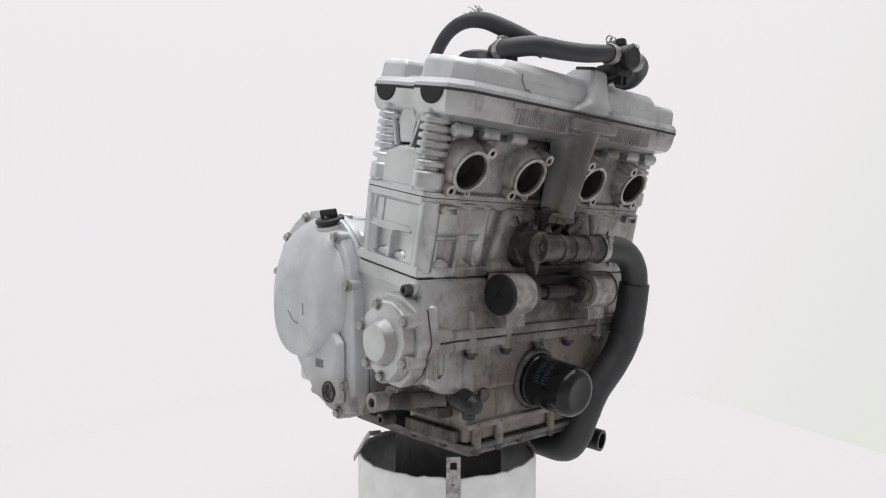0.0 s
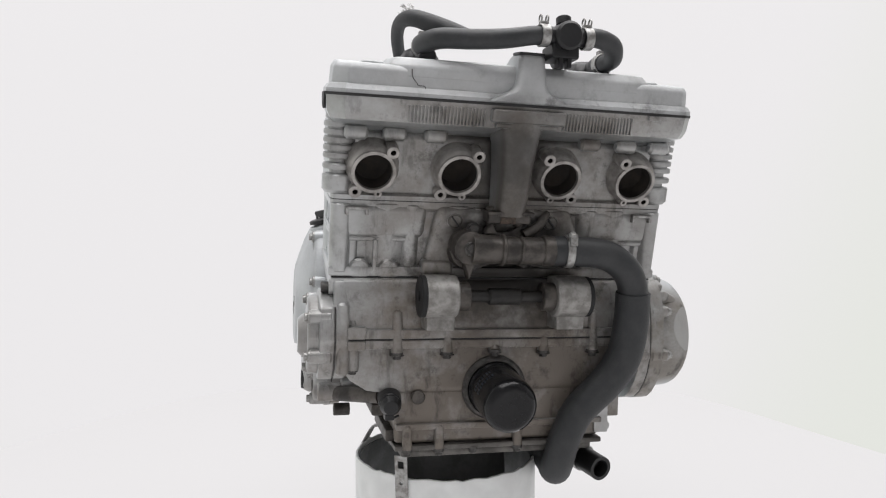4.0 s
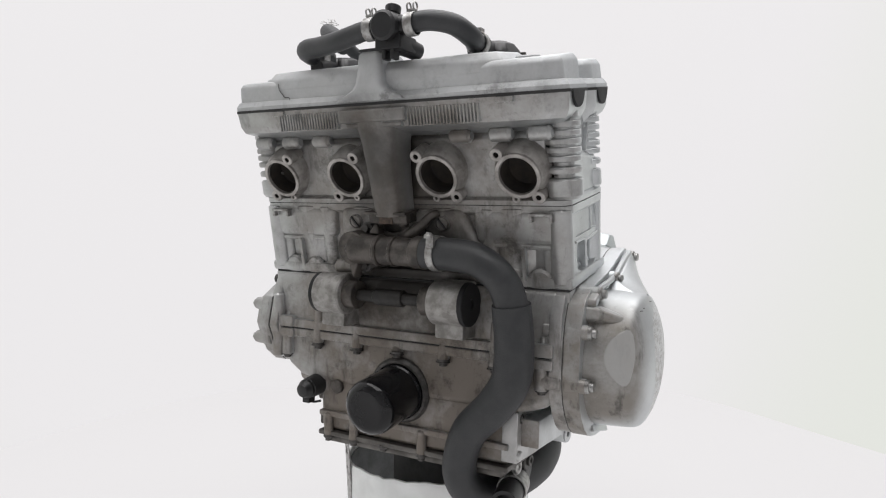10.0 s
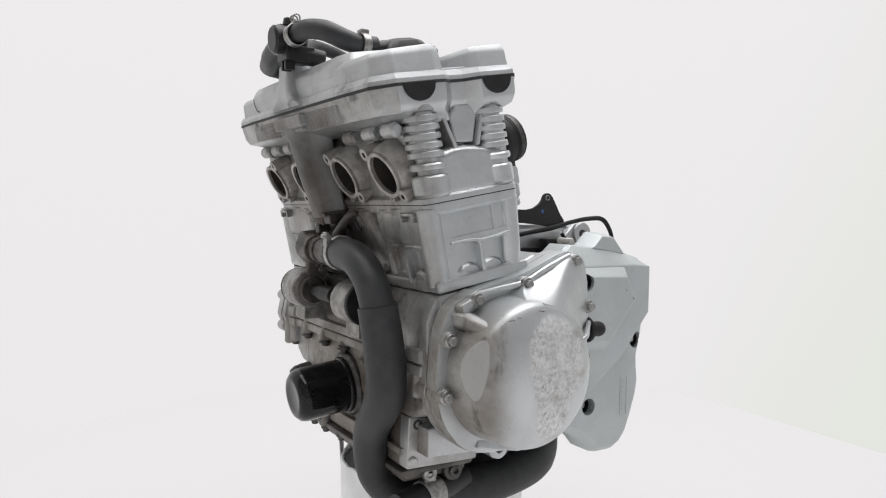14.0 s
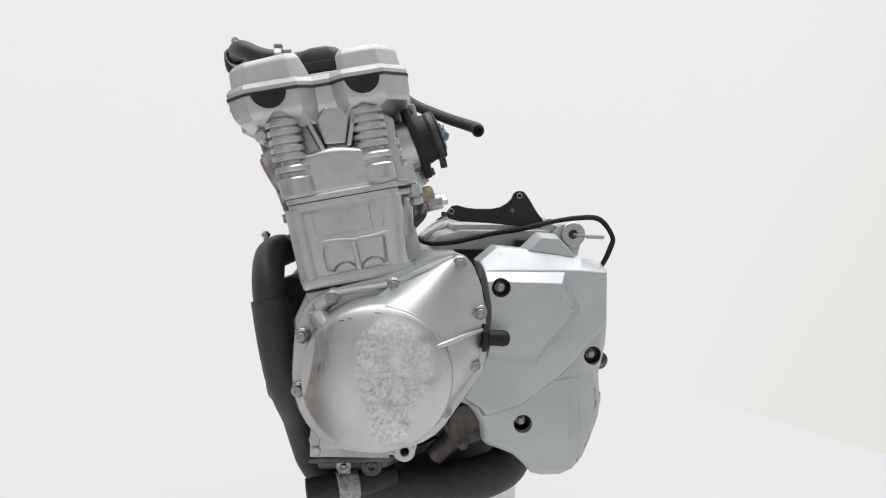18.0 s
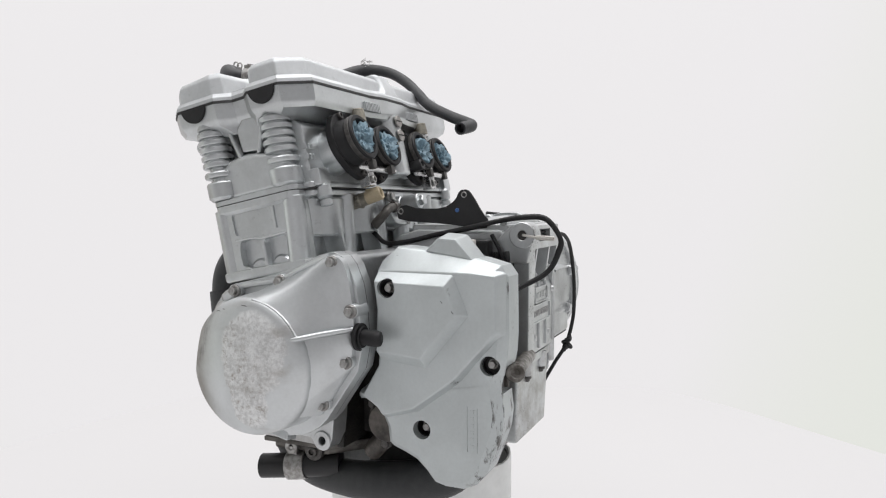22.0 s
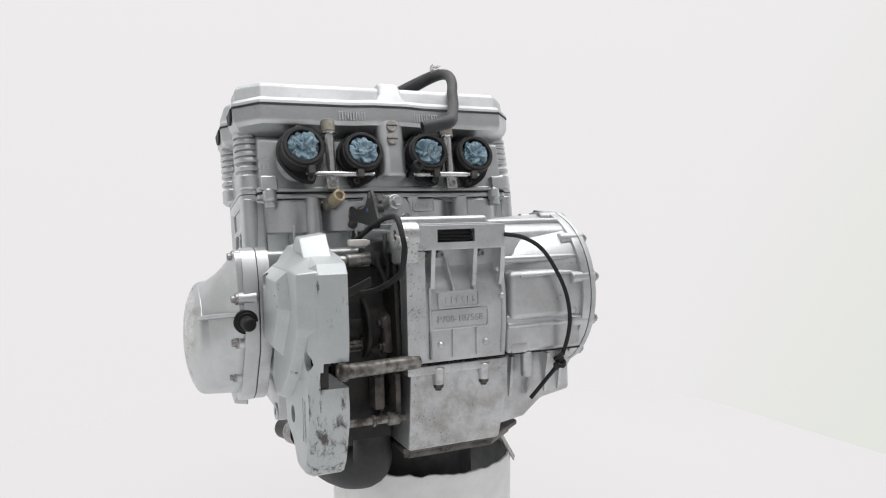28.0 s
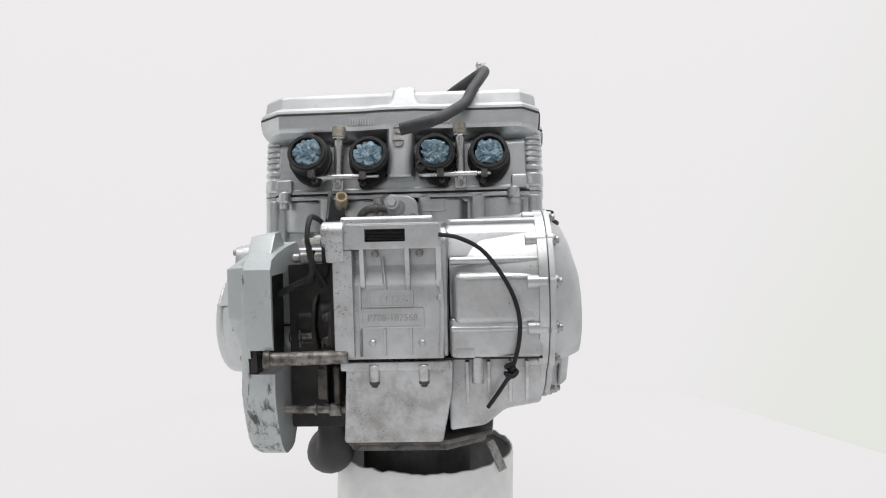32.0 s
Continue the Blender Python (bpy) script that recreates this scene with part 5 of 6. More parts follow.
def oil_filter():
    a, b = Vector((-0.004, -0.160, -0.212)), Vector((-0.004, -0.2420, -0.2215))
    m = aim(a, b)
    body = part("oil_filter", lathe([(0, 0.0), (0.036, 0.0), (0.036, 0.012), (0.0345, 0.014), (0.0345, 0.068), (0.0325, 0.075), (0.027, 0.080), (0.022, 0.081), (0.018, 0.0795), (0, 0.0795)], 48, m), FILTER, engine, "glossy black spin-on oil filter")
    part("filter_seat", joined(lathe([(0.030, -0.008), (0.043, -0.008), (0.043, 0.004), (0.040, 0.008), (0.037, 0.008), (0.037, 0.0)], 40, m, True)), DARKBOLT, engine, "oily filter seat ring")
    # print that cannot be read
    marks = []
    for k in range(8):
        q = m @ Matrix.Rotation(radians(118 + 7 * k), 4, "Z") @ Matrix.Translation((0.0346, 0, 0.036))
        for z0 in (-0.008, 0.004):
            bm = box(-0.0004, 0.0002, -0.0013, 0.0013, z0, z0 + 0.006 + 0.002 * (k % 2), 0)
            bm.transform(q)
            marks.append(bm)
    part("printed_mark", joined(*marks), PRINT, body)


oil_filter()


def water_outlet():
    bits = [cyl((-0.052, -0.170, -0.026), (-0.052, -0.208, -0.030), 0.021), sweep([(-0.050, -0.200, -0.030), (-0.010, -0.202, -0.031), (0.068, -0.206, -0.032)], [0.0195, 0.0175, 0.017, 0.017], 18)]
    bits.append(prism(smooth_outline([(-0.076, -0.030), (-0.050, 0.000), (-0.030, -0.004), (0.000, -0.010), (0.020, 0.002), (0.040, -0.002), (0.036, -0.020), (-0.020, -0.050), (-0.046, -0.060), (-0.068, -0.050)], 1), "y", -0.186, -0.160, 0.003))
    out = part("water_outlet", joined(*bits), OLD, engine, "grimy cast water outlet on the front")
    for x0, x1, r in ((0.040, 0.0555, 0.0196), (-0.014, -0.008, 0.0198), (0.010, 0.014, 0.0190)):
        part("pipe_collar", cyl((x0, -0.2035 - x0 * 0.03, -0.0312), (x1, -0.2035 - x1 * 0.03, -0.0314), r, n=24, bev=0.0015), OLD, out)
    part("outlet_flange", hull([(-0.060, -0.204, -0.046), (-0.044, -0.204, -0.046), (-0.052, -0.204, -0.068), (-0.060, -0.186, -0.046), (-0.044, -0.186, -0.046), (-0.052, -0.186, -0.072)], 0.003, 3), OLD, out)
    part("outlet_flange", hull([(-0.034, -0.200, -0.012), (-0.016, -0.200, -0.012), (-0.022, -0.198, 0.004), (-0.034, -0.182, -0.012), (-0.016, -0.182, -0.012), (-0.024, -0.182, 0.006)], 0.003, 3), OLD, out)
    part("hose_guide", joined(sweep([(0.022, -0.190, -0.012), (0.040, -0.192, 0.000), (0.050, -0.188, 0.012), (0.056, -0.180, 0.016)], [0.0075, 0.0062, 0.0050, 0.0044], 12, 5)), OLD, out)
    for x, y, z in ((-0.052, -0.208, -0.030), (0.030, -0.186, -0.004), (-0.045, -0.186, -0.052), (-0.044, -0.186, -0.006)):
        bolt(out, (x, y, z), (0, -1, 0), 0.0062, 0.006, DARKBOLT)
    yoke = part("tunnel_yoke", tilted(joined(box(-0.030, 0.026, -0.080, -0.050, 0.080, 0.094, 0.003), box(-0.032, 0.028, -0.086, -0.050, 0.0925, 0.0960, 0.001))), OLD, engine, "rusty chain tunnel foot")
    part("rust_plate", tilted(box(-0.014, 0.006, -0.0812, -0.070, 0.0805, 0.0890, 0.0008)), RUST, yoke)
    for x in (-0.022, 0.014):
        part("stud_boss", cyl((x, -0.190, 0.024), (x, -0.189, -0.002), 0.0078, 0.0062, 14, 0.004), OLD, engine)
    hose = part("water_hose", sweep([(0.056, -0.205, -0.031), (0.090, -0.211, -0.031), (0.128, -0.213, -0.036), (0.156, -0.211, -0.056), (0.1678, -0.2075, -0.085), (0.1695, -0.2005, -0.129)], 0.0192, 20, 7), HOSE, engine, "thick black rubber water hose")
    part("hose_sleeve", sweep([(0.1678, -0.2075, -0.083), (0.1695, -0.2005, -0.127), (0.1640, -0.1935, -0.170), (0.1430, -0.1885, -0.204), (0.1080, -0.1830, -0.241), (0.0925, -0.1760, -0.278), (0.0890, -0.1660, -0.308), (0.094, -0.142, -0.331), (0.110, -0.090, -0.338), (0.120, -0.010, -0.334), (0.108, 0.060, -0.326), (0.088, 0.094, -0.312), (0.086, 0.096, -0.270)], [0.0222, 0.0228, 0.0230, 0.0225, 0.0215, 0.0210, 0.0210, 0.0215, 0.023, 0.026, 0.028, 0.027, 0.024], 20, 7), SLEEVE, engine, "black sleeved lower water hose")
    for p, d in (((0.074, -0.2090, -0.0310), (1, -0.10, 0)),):
        v = Vector(d).normalized() * 0.005
        clamp = part("hose_clamp", joined(tube(Vector(p) - v, Vector(p) + v, 0.0212, 0.0188), box(0.069, 0.079, -0.230, -0.224, -0.024, -0.010, 0.001)), STEEL, hose, "worm-drive steel hose clamp")
        bolt(clamp, (0.072, -0.228, -0.010), (0, 0, 1), 0.0040, 0.004, STEEL)
    pipe = part("drain_pipe", sweep([(0.122, -0.060, -0.318), (0.136, -0.110, -0.321), (0.149, -0.169, -0.326)], 0.0165, 18, 6, 0.020), PLASTIC, engine, "open black pipe end")
    part("pipe_clamp", joined(tube((0.1355, -0.106, -0.3205), (0.1415, -0.132, -0.3230), 0.0190, 0.0163), hull([(0.1425, -0.130, -0.310), (0.1425, -0.114, -0.310), (0.1465, -0.130, -0.310), (0.1465, -0.114, -0.310), (0.1425, -0.130, -0.294), (0.1425, -0.116, -0.294), (0.1465, -0.130, -0.294), (0.1465, -0.116, -0.294)], 0.001), tube((0.1405, -0.1235, -0.2950), (0.1480, -0.1235, -0.2950), 0.0095, 0.0035)), STEEL, pipe, "steel strap clamp")


water_outlet()


def small_front():
    sensor = part("oil_pressure_switch", joined(cyl((-0.140, -0.150, -0.222), (-0.143, -0.178, -0.226), 0.0155, 0.014), lathe([(0, 0), (0.013, 0.0), (0.0135, 0.006), (0.009, 0.014), (0, 0.016)], 20, aim((-0.143, -0.176, -0.226), (-0.144, -0.190, -0.228))), box(-0.150, -0.138, -0.182, -0.168, -0.246, -0.230, 0.002)), PLASTIC, engine, "black rubber-booted oil pressure switch")
    part("switch_wire", sweep([(-0.146, -0.176, -0.242), (-0.140, -0.170, -0.246), (-0.130, -0.166, -0.244)], 0.0016, 8), RUBBER, sensor)
    for x, y, z in ((-0.105, -0.163, -0.222), (-0.180, -0.140, -0.200)):
        part("case_plug", cyl((x, y + 0.008, z), (x, y - 0.003, z), 0.009, n=16), OLD, engine)
    drain = part("drain_plug", cyl((0.128, -0.089, -0.296), (0.146, -0.089, -0.2965), 0.0135), DARKBOLT, engine, "dark oil drain plug")
    bolt(drain, (0.146, -0.089, -0.2965), (1, 0, 0), 0.0075, 0.004, DARKBOLT, "socket")
    part("lower_bracket", joined(sweep([(-0.205, -0.083, -0.232), (-0.180, -0.110, -0.228), (-0.150, -0.140, -0.224)], 0.0105, 14), box(-0.160, -0.130, -0.135, -0.060, -0.252, -0.236, 0.003), tube((-0.182, -0.072, -0.257), (-0.204, -0.072, -0.257), 0.0085, 0.0035), box(-0.144, -0.128, -0.150, -0.05, -0.282, -0.266, 0.003)), OLD, engine)


small_front()


# ---------------------------------------------------------------- hoses on the cover
def air_valve():
    v = Vector((0.0384, -0.2645, 0.2206))
    body = part("air_valve", joined(cyl(v + Vector((0, -0.018, -0.002)), v + Vector((0, 0.022, 0.002)), 0.0165, 0.0160, 28, 0.003), cyl(v + Vector((-0.032, 0, 0)), v + Vector((0.032, 0.002, 0.001)), 0.0105), box(v.x - 0.017, v.x + 0.017, v.y - 0.006, v.y + 0.030, v.z - 0.026, v.z - 0.008, 0.003), box(v.x - 0.008, v.x - 0.003, v.y - 0.004, v.y + 0.008, v.z - 0.036, v.z - 0.024, 0.001), box(v.x + 0.003, v.x + 0.008, v.y - 0.004, v.y + 0.008, v.z - 0.036, v.z - 0.024, 0.001), cyl(v + Vector((0, 0.004, 0.014)), v + Vector((0, 0.006, 0.024)), 0.009)), PLASTIC, engine, "black plastic air valve between two hoses")
    part("valve_stub", cyl(v + Vector((0.004, 0.010, -0.016)), v + Vector((0.010, 0.044, -0.020)), 0.012, 0.010), PLASTIC, body)
    left = part("air_hose", sweep([(-0.112, -0.178, 0.2150), (-0.118, -0.205, 0.2140), (-0.104, -0.236, 0.214), (-0.070, -0.248, 0.213), (-0.036, -0.258, 0.214), (0.000, -0.263, 0.2195), (0.016, -0.2645, 0.2206)], [0.0118, 0.0122, 0.0122, 0.0118, 0.0116, 0.0110, 0.0108, 0.0108], 16, 6), HOSE, engine, "black air hose on the cam cover")
    right = part("air_hose", sweep([(0.060, -0.2632, 0.2216), (0.085, -0.258, 0.224), (0.108, -0.246, 0.220), (0.119, -0.226, 0.2105), (0.116, -0.206, 0.2080), (0.115, -0.186, 0.2090)], [0.0110, 0.0112, 0.0116, 0.0116, 0.0112, 0.0112, 0.0112], 16, 6), HOSE, engine, "black air hose on the cam cover")
    for x, par in ((0.012, left), (0.066, right)):
        clamp = part("spring_clamp", joined(tube((x - 0.0055, -0.2640, 0.2203), (x + 0.0055, -0.2635, 0.2208), 0.0132, 0.0112), *[tube((x + s * 0.004 - 0.001, -0.2640, 0.2395), (x + s * 0.004 + 0.001, -0.2640, 0.2395), 0.0052, 0.0034, 12) for s in (-1, 1)], box(x - 0.005, x + 0.005, -0.268, -0.260, 0.2335, 0.2365, 0.0008)), STEEL, par, "flat steel spring clamp")
    for p, q, par in (((-0.1155, -0.188, 0.2147), (-0.1172, -0.198, 0.2143), left), ((0.1158, -0.197, 0.2083), (0.1166, -0.207, 0.2081), right)):
        part("spring_clamp", joined(tube(p, q, 0.0136, 0.0116), box(p[0] - 0.006, p[0] + 0.006, q[1], p[1], p[2] + 0.012, p[2] + 0.017, 0.001)), STEEL, par, "flat steel spring clamp")
    for x, y, d in ((-0.112, -0.148, -1), (0.115, -0.152, 1)):
        z = 0.2040 + 0.235 * (y + 0.15)
        dome = [rrect(x - 0.0235, x + 0.0235, -0.013, 0.048, 0.014), rrect(x - 0.0225, x + 0.0225, -0.012, 0.047, 0.014), rrect(x - 0.018, x + 0.018, -0.006, 0.040, 0.013), rrect(x - 0.010, x + 0.010, 0.002, 0.030, 0.008)]
        reed = part("reed_valve_cover", tilted(joined(prism(rrect(x - 0.028, x + 0.028, -0.016, 0.050, 0.012), "z", 0.2560, 0.2680, 0.002), loft([(0.266, dome[0]), (0.2760, dome[1]), (0.2845, dome[2]), (0.2885, dome[3])], "z"), cyl((x, 0.014, 0.2780), (x, -0.040, 0.2765), 0.0115, 0.0105))), PLASTIC, engine, "black reed valve cover")
        for s in (-1, 1):
            bolt(reed, u(x + s * 0.022, 0.044, 0.2700), ud(0, 0, 1), 0.0048, 0.005, DARKBOLT)
    path = [(-0.062, -0.217, 0.2200), (-0.082, -0.203, 0.2320), (-0.106, -0.186, 0.2450), (-0.1250, -0.168, 0.2545), (-0.1345, -0.142, 0.2555), (-0.1340, -0.112, 0.2470), (-0.1250, -0.080, 0.2285), (-0.113, -0.055, 0.2080), (-0.1030, -0.0300, 0.1860), (-0.080, 0.015, 0.1640), (-0.062, 0.050, 0.1500), (-0.046, 0.064, 0.1430), (-0.012, 0.0610, 0.1358)]
    breather = part("breather_hose", sweep(path, [0.0115, 0.0116, 0.0112, 0.0104, 0.0090, 0.0085, 0.0084, 0.0083, 0.0083, 0.0084, 0.0086, 0.0090, 0.0090], 16, 6, 0.014), SLEEVE, engine, "black rubber breather hose with a frayed sleeve and open end")
    fray = []
    rnd = random.Random(4)
    for k in range(34):
        p = Vector((-0.127, -0.158, 0.2660)) + Vector((rnd.uniform(-0.006, 0.006), rnd.uniform(-0.008, 0.008), rnd.uniform(-0.006, 0.006)))
        q = p + Vector((rnd.uniform(-0.010, -0.001), rnd.uniform(-0.006, 0.006), rnd.uniform(0.0, 0.007)))
        fray.append(cyl(p, q, 0.0006, 0.0004, 5, 0.0001))
    tagged(part("frayed_braid", joined(*fray), STEEL, breather, "frayed grey sleeve threads"), kind="stuff")


air_valve()


# ---------------------------------------------------------------- intake side
def intakes():
    centres, outs = [0.1400, 0.0480, -0.0555, -0.1380], [0.085, 0.070, 0.073, 0.066]
    slope = Matrix.Rotation(radians(8), 4, "X")
    for k, cx in enumerate(centres):
        s = 1 if k in (0, 2) else -1
        m = Matrix.Translation((cx, outs[k], 0.141)) @ slope @ Matrix.Rotation(radians(-90), 4, "X")
        # local: x across, y down, z out to the rear
        part("intake_stub", leaning(lathe([(0, -0.012), (0.031, -0.012), (0.0295, 0.012), (0.0295, 0.018), (0, 0.018)], 32, m)), CAST, engine)
        plate = smooth_outline([(0.0, -0.044), (0.016, -0.038), (0.033, -0.016), (0.034, 0.010), (0.016, 0.036), (-s * 0.010 + 0.006, 0.046), (-s * 0.010 - 0.006, 0.046), (-0.020, 0.034), (-0.034, 0.010), (-0.033, -0.016), (-0.016, -0.038)], 2)
        plate_bm = prism(plate, "z", 0.018, 0.028, 0.002)
        plate_bm.transform(m)
        boot = part("intake_boot", leaning(joined(plate_bm, lathe([(0.0200, 0.024), (0.0320, 0.024), (0.0300, 0.034), (0.0284, 0.040), (0.0296, 0.042), (0.0296, 0.0515), (0.0284, 0.053), (0.0242, 0.053), (0.0230, 0.051), (0.0225, 0.030)], 36, m, True))), RUBBER, engine, "black rubber intake boot stuffed with blue paper")
        clampring = part("boot_clamp", leaning(tube(tuple(m @ Vector((0, 0, 0.0435))), tuple(m @ Vector((0, 0, 0.0495))), 0.0303, 0.0292)), DARKBOLT, boot)
        ear = m @ Vector((-s * 0.008, 0.033, 0.046))
        part("clamp_ear", leaning(box(ear.x - 0.005, ear.x + 0.005, ear.y - 0.004, ear.y + 0.004, ear.z - 0.008, ear.z + 0.004, 0.001)), DARKBOLT, clampring)
        for sx, sy in ((0.0, -0.038), (-s * 0.010, 0.040)):
            bolt(boot, tuple(LEANING @ (m @ Vector((sx, sy, 0.028)))), tuple(LEANING.to_3x3() @ (m.to_3x3() @ Vector((0, 0, 1)))), 0.0048, 0.004, DARKBOLT, "socket")
        # the wad of paper inside
        bm = bmesh.new()
        bmesh.ops.create_icosphere(bm, subdivisions=5, radius=1.0)
        for v in bm.verts:
            q = v.co * 1.0 + Vector((k * 7.3, k * 2.1, 0))
            fold = abs(noise.noise(q * 1.45 + noise.noise_vector(q * 1.2) * 0.9))
            crease = abs(noise.noise(q * 3.0 + noise.noise_vector(q * 1.9) * 0.8))
            f = 0.96 + 0.62 * fold - 0.60 * crease + 0.20 * noise.noise(q * 1.2)
            v.co = Vector((v.co.x * 0.0215, v.co.y * 0.0215, v.co.z * 0.018)) * f
            r = math.hypot(v.co.x, v.co.y)
            if r > 0.0222:
                v.co.x, v.co.y = v.co.x * 0.0222 / r, v.co.y * 0.0222 / r
        bm.transform(LEANING @ m @ Matrix.Translation((0, 0, 0.0425)))
        PAPERS.append(to_mesh("paper_towel_wad", bm, PAPER, 14))
    for cx in (0.096, -0.0935):
        pipe = part("fuel_pipe", leaning(joined(cyl((cx, 0.107, 0.104), (cx, 0.109, 0.176), 0.0072), cyl((cx, 0.109, 0.174), (cx, 0.109, 0.178), 0.0112), box(cx - 0.009, cx + 0.009, 0.095, 0.111, 0.092, 0.112, 0.002))), CHROME, engine, "bright steel pipe between the intake boots")
        part("pipe_cap", leaning(joined(cyl((cx, 0.109, 0.178), (cx, 0.109, 0.196), 0.0108, 0.0105, 14), )), BRASS, pipe, "dull tan pipe cap")
        bolt(pipe, lu(cx, 0.111, 0.1005), ud(0, 1, 0), 0.0052, 0.004, STEEL, "socket")
    for x0, x1 in ((0.032, 0.140), (-0.140, -0.030)):
        part("clamp_rod", leaning(joined(cyl((x0, 0.114, 0.1135), (x1, 0.114, 0.1135), 0.0028, n=10), cyl((x0 + 0.020, 0.114, 0.1135), (x1 - 0.004, 0.114, 0.1135), 0.0042, n=12))), CHROME, engine, "thin pale tightening rod")
    part("vacuum_stub", leaning(joined(cyl((-0.034, 0.085, 0.120), (-0.034, 0.124, 0.124), 0.0062), tube((-0.034, 0.109, 0.1235), (-0.034, 0.128, 0.1245), 0.0085, 0.004))), PLASTIC, engine)


PAPERS = []
intakes()


def rear_upper():
    for x in (0.184, -0.175):
        part("head_nut", leaning(joined(cyl((x, 0.090, 0.098), (x, 0.090, 0.078), 0.0098, 0.0096, 16, 0.004), cyl((x, 0.090, 0.078), (x, 0.090, 0.070), 0.0080, n=12))), CAST, engine)
    sensor = part("temperature_sensor", leaning(joined(cyl((0.0958, 0.072, 0.0772), (0.0925, 0.0960, 0.0790), 0.0092, n=20), cyl((0.0945, 0.082, 0.0780), (0.0940, 0.0870, 0.0783), 0.0118, n=6))), BRASS, engine, "brass sensor with a cream connector")
    part("connector", leaning(joined(tube((0.0930, 0.0935, 0.0788), (0.0892, 0.1165, 0.0812), 0.0090, 0.0058), cyl((0.0930, 0.0935, 0.0788), (0.0905, 0.1085, 0.0804), 0.0070, n=16), box(0.0885, 0.0945, 0.0950, 0.1140, 0.0860, 0.0905, 0.001))), CREAM, sensor, "cream plastic connector")
    tens = part("chain_tensioner", leaning(joined(prism(smooth_outline([(-0.028, 0.052), (-0.018, 0.040), (0.020, 0.042), (0.030, 0.060), (0.028, 0.086), (-0.006, 0.090), (-0.026, 0.080)], 1), "y", 0.070, 0.092, 0.003), cyl((0.008, 0.088, 0.068), (0.010, 0.106, 0.0675), 0.0150, 0.0130), cyl((0.010, 0.104, 0.0675), (0.010, 0.1315, 0.067), 0.0118, 0.0112), cyl((0.010, 0.130, 0.067), (0.010, 0.1390, 0.067), 0.0078, n=6))), CAST, engine, "silver cam chain tensioner")
    part("water_elbow", leaning(joined(sweep([(0.064, 0.080, 0.044), (0.062, 0.096, 0.054), (0.052, 0.101, 0.0625), (0.036, 0.102, 0.0650), (0.018, 0.100, 0.0650)], [0.0070, 0.0064, 0.0062, 0.0062, 0.0062], 16), tube((0.034, 0.102, 0.0650), (0.040, 0.102, 0.0650), 0.0080, 0.0058))), PAN, tens, "grimy cast water elbow")
    for x, z in ((-0.018, 0.050), (0.022, 0.082)):
        bolt(tens, lu(x, 0.092, z), ud(0, 1, 0), 0.006, 0.006, STEEL)
    part("id_plate", leaning(joined(box(-0.069, -0.033, 0.0700, 0.0865, 0.0625, 0.0815, 0.001), *[box(-0.069, -0.033, 0.0860, 0.0882, z, z + 0.0016, 0.0004) for z in (0.0625, 0.0799)], *[box(x, x + 0.0016, 0.0860, 0.0882, 0.0625, 0.0815, 0.0004) for x in (-0.069, -0.0346)], *[box(x, x + 0.0024, 0.0860, 0.0874, 0.0690, 0.0752, 0.0003) for x in (-0.063, -0.0585, -0.054, -0.0495, -0.045, -0.0405)])), CAST, engine)
    br = [(0.008, 0.020), (0.018, 0.030), (0.040, 0.024), (0.076, 0.024), (0.093, 0.034), (0.099, 0.047), (0.110, 0.048), (0.117, 0.040), (0.130, 0.018), (0.139, 0.008), (0.134, -0.004), (0.080, 0.004), (0.012, 0.008)]
    bracket = part("black_bracket", prism(smooth_outline(br, 1), "x", 0.0795, 0.0835, 0.001), PLASTIC, engine, "flat black steel bracket")
    for y, z in ((0.1055, 0.0410), (0.0150, 0.0205)):
        part("bracket_hole", tube((0.0792, y, z), (0.0840, y, z), 0.0042, 0.0024, 14), STEEL, bracket)
    part("paint_dot", cyl((0.0825, 0.096, 0.0215), (0.0842, 0.096, 0.0215), 0.0028, n=12), BLUE, bracket)


rear_upper()


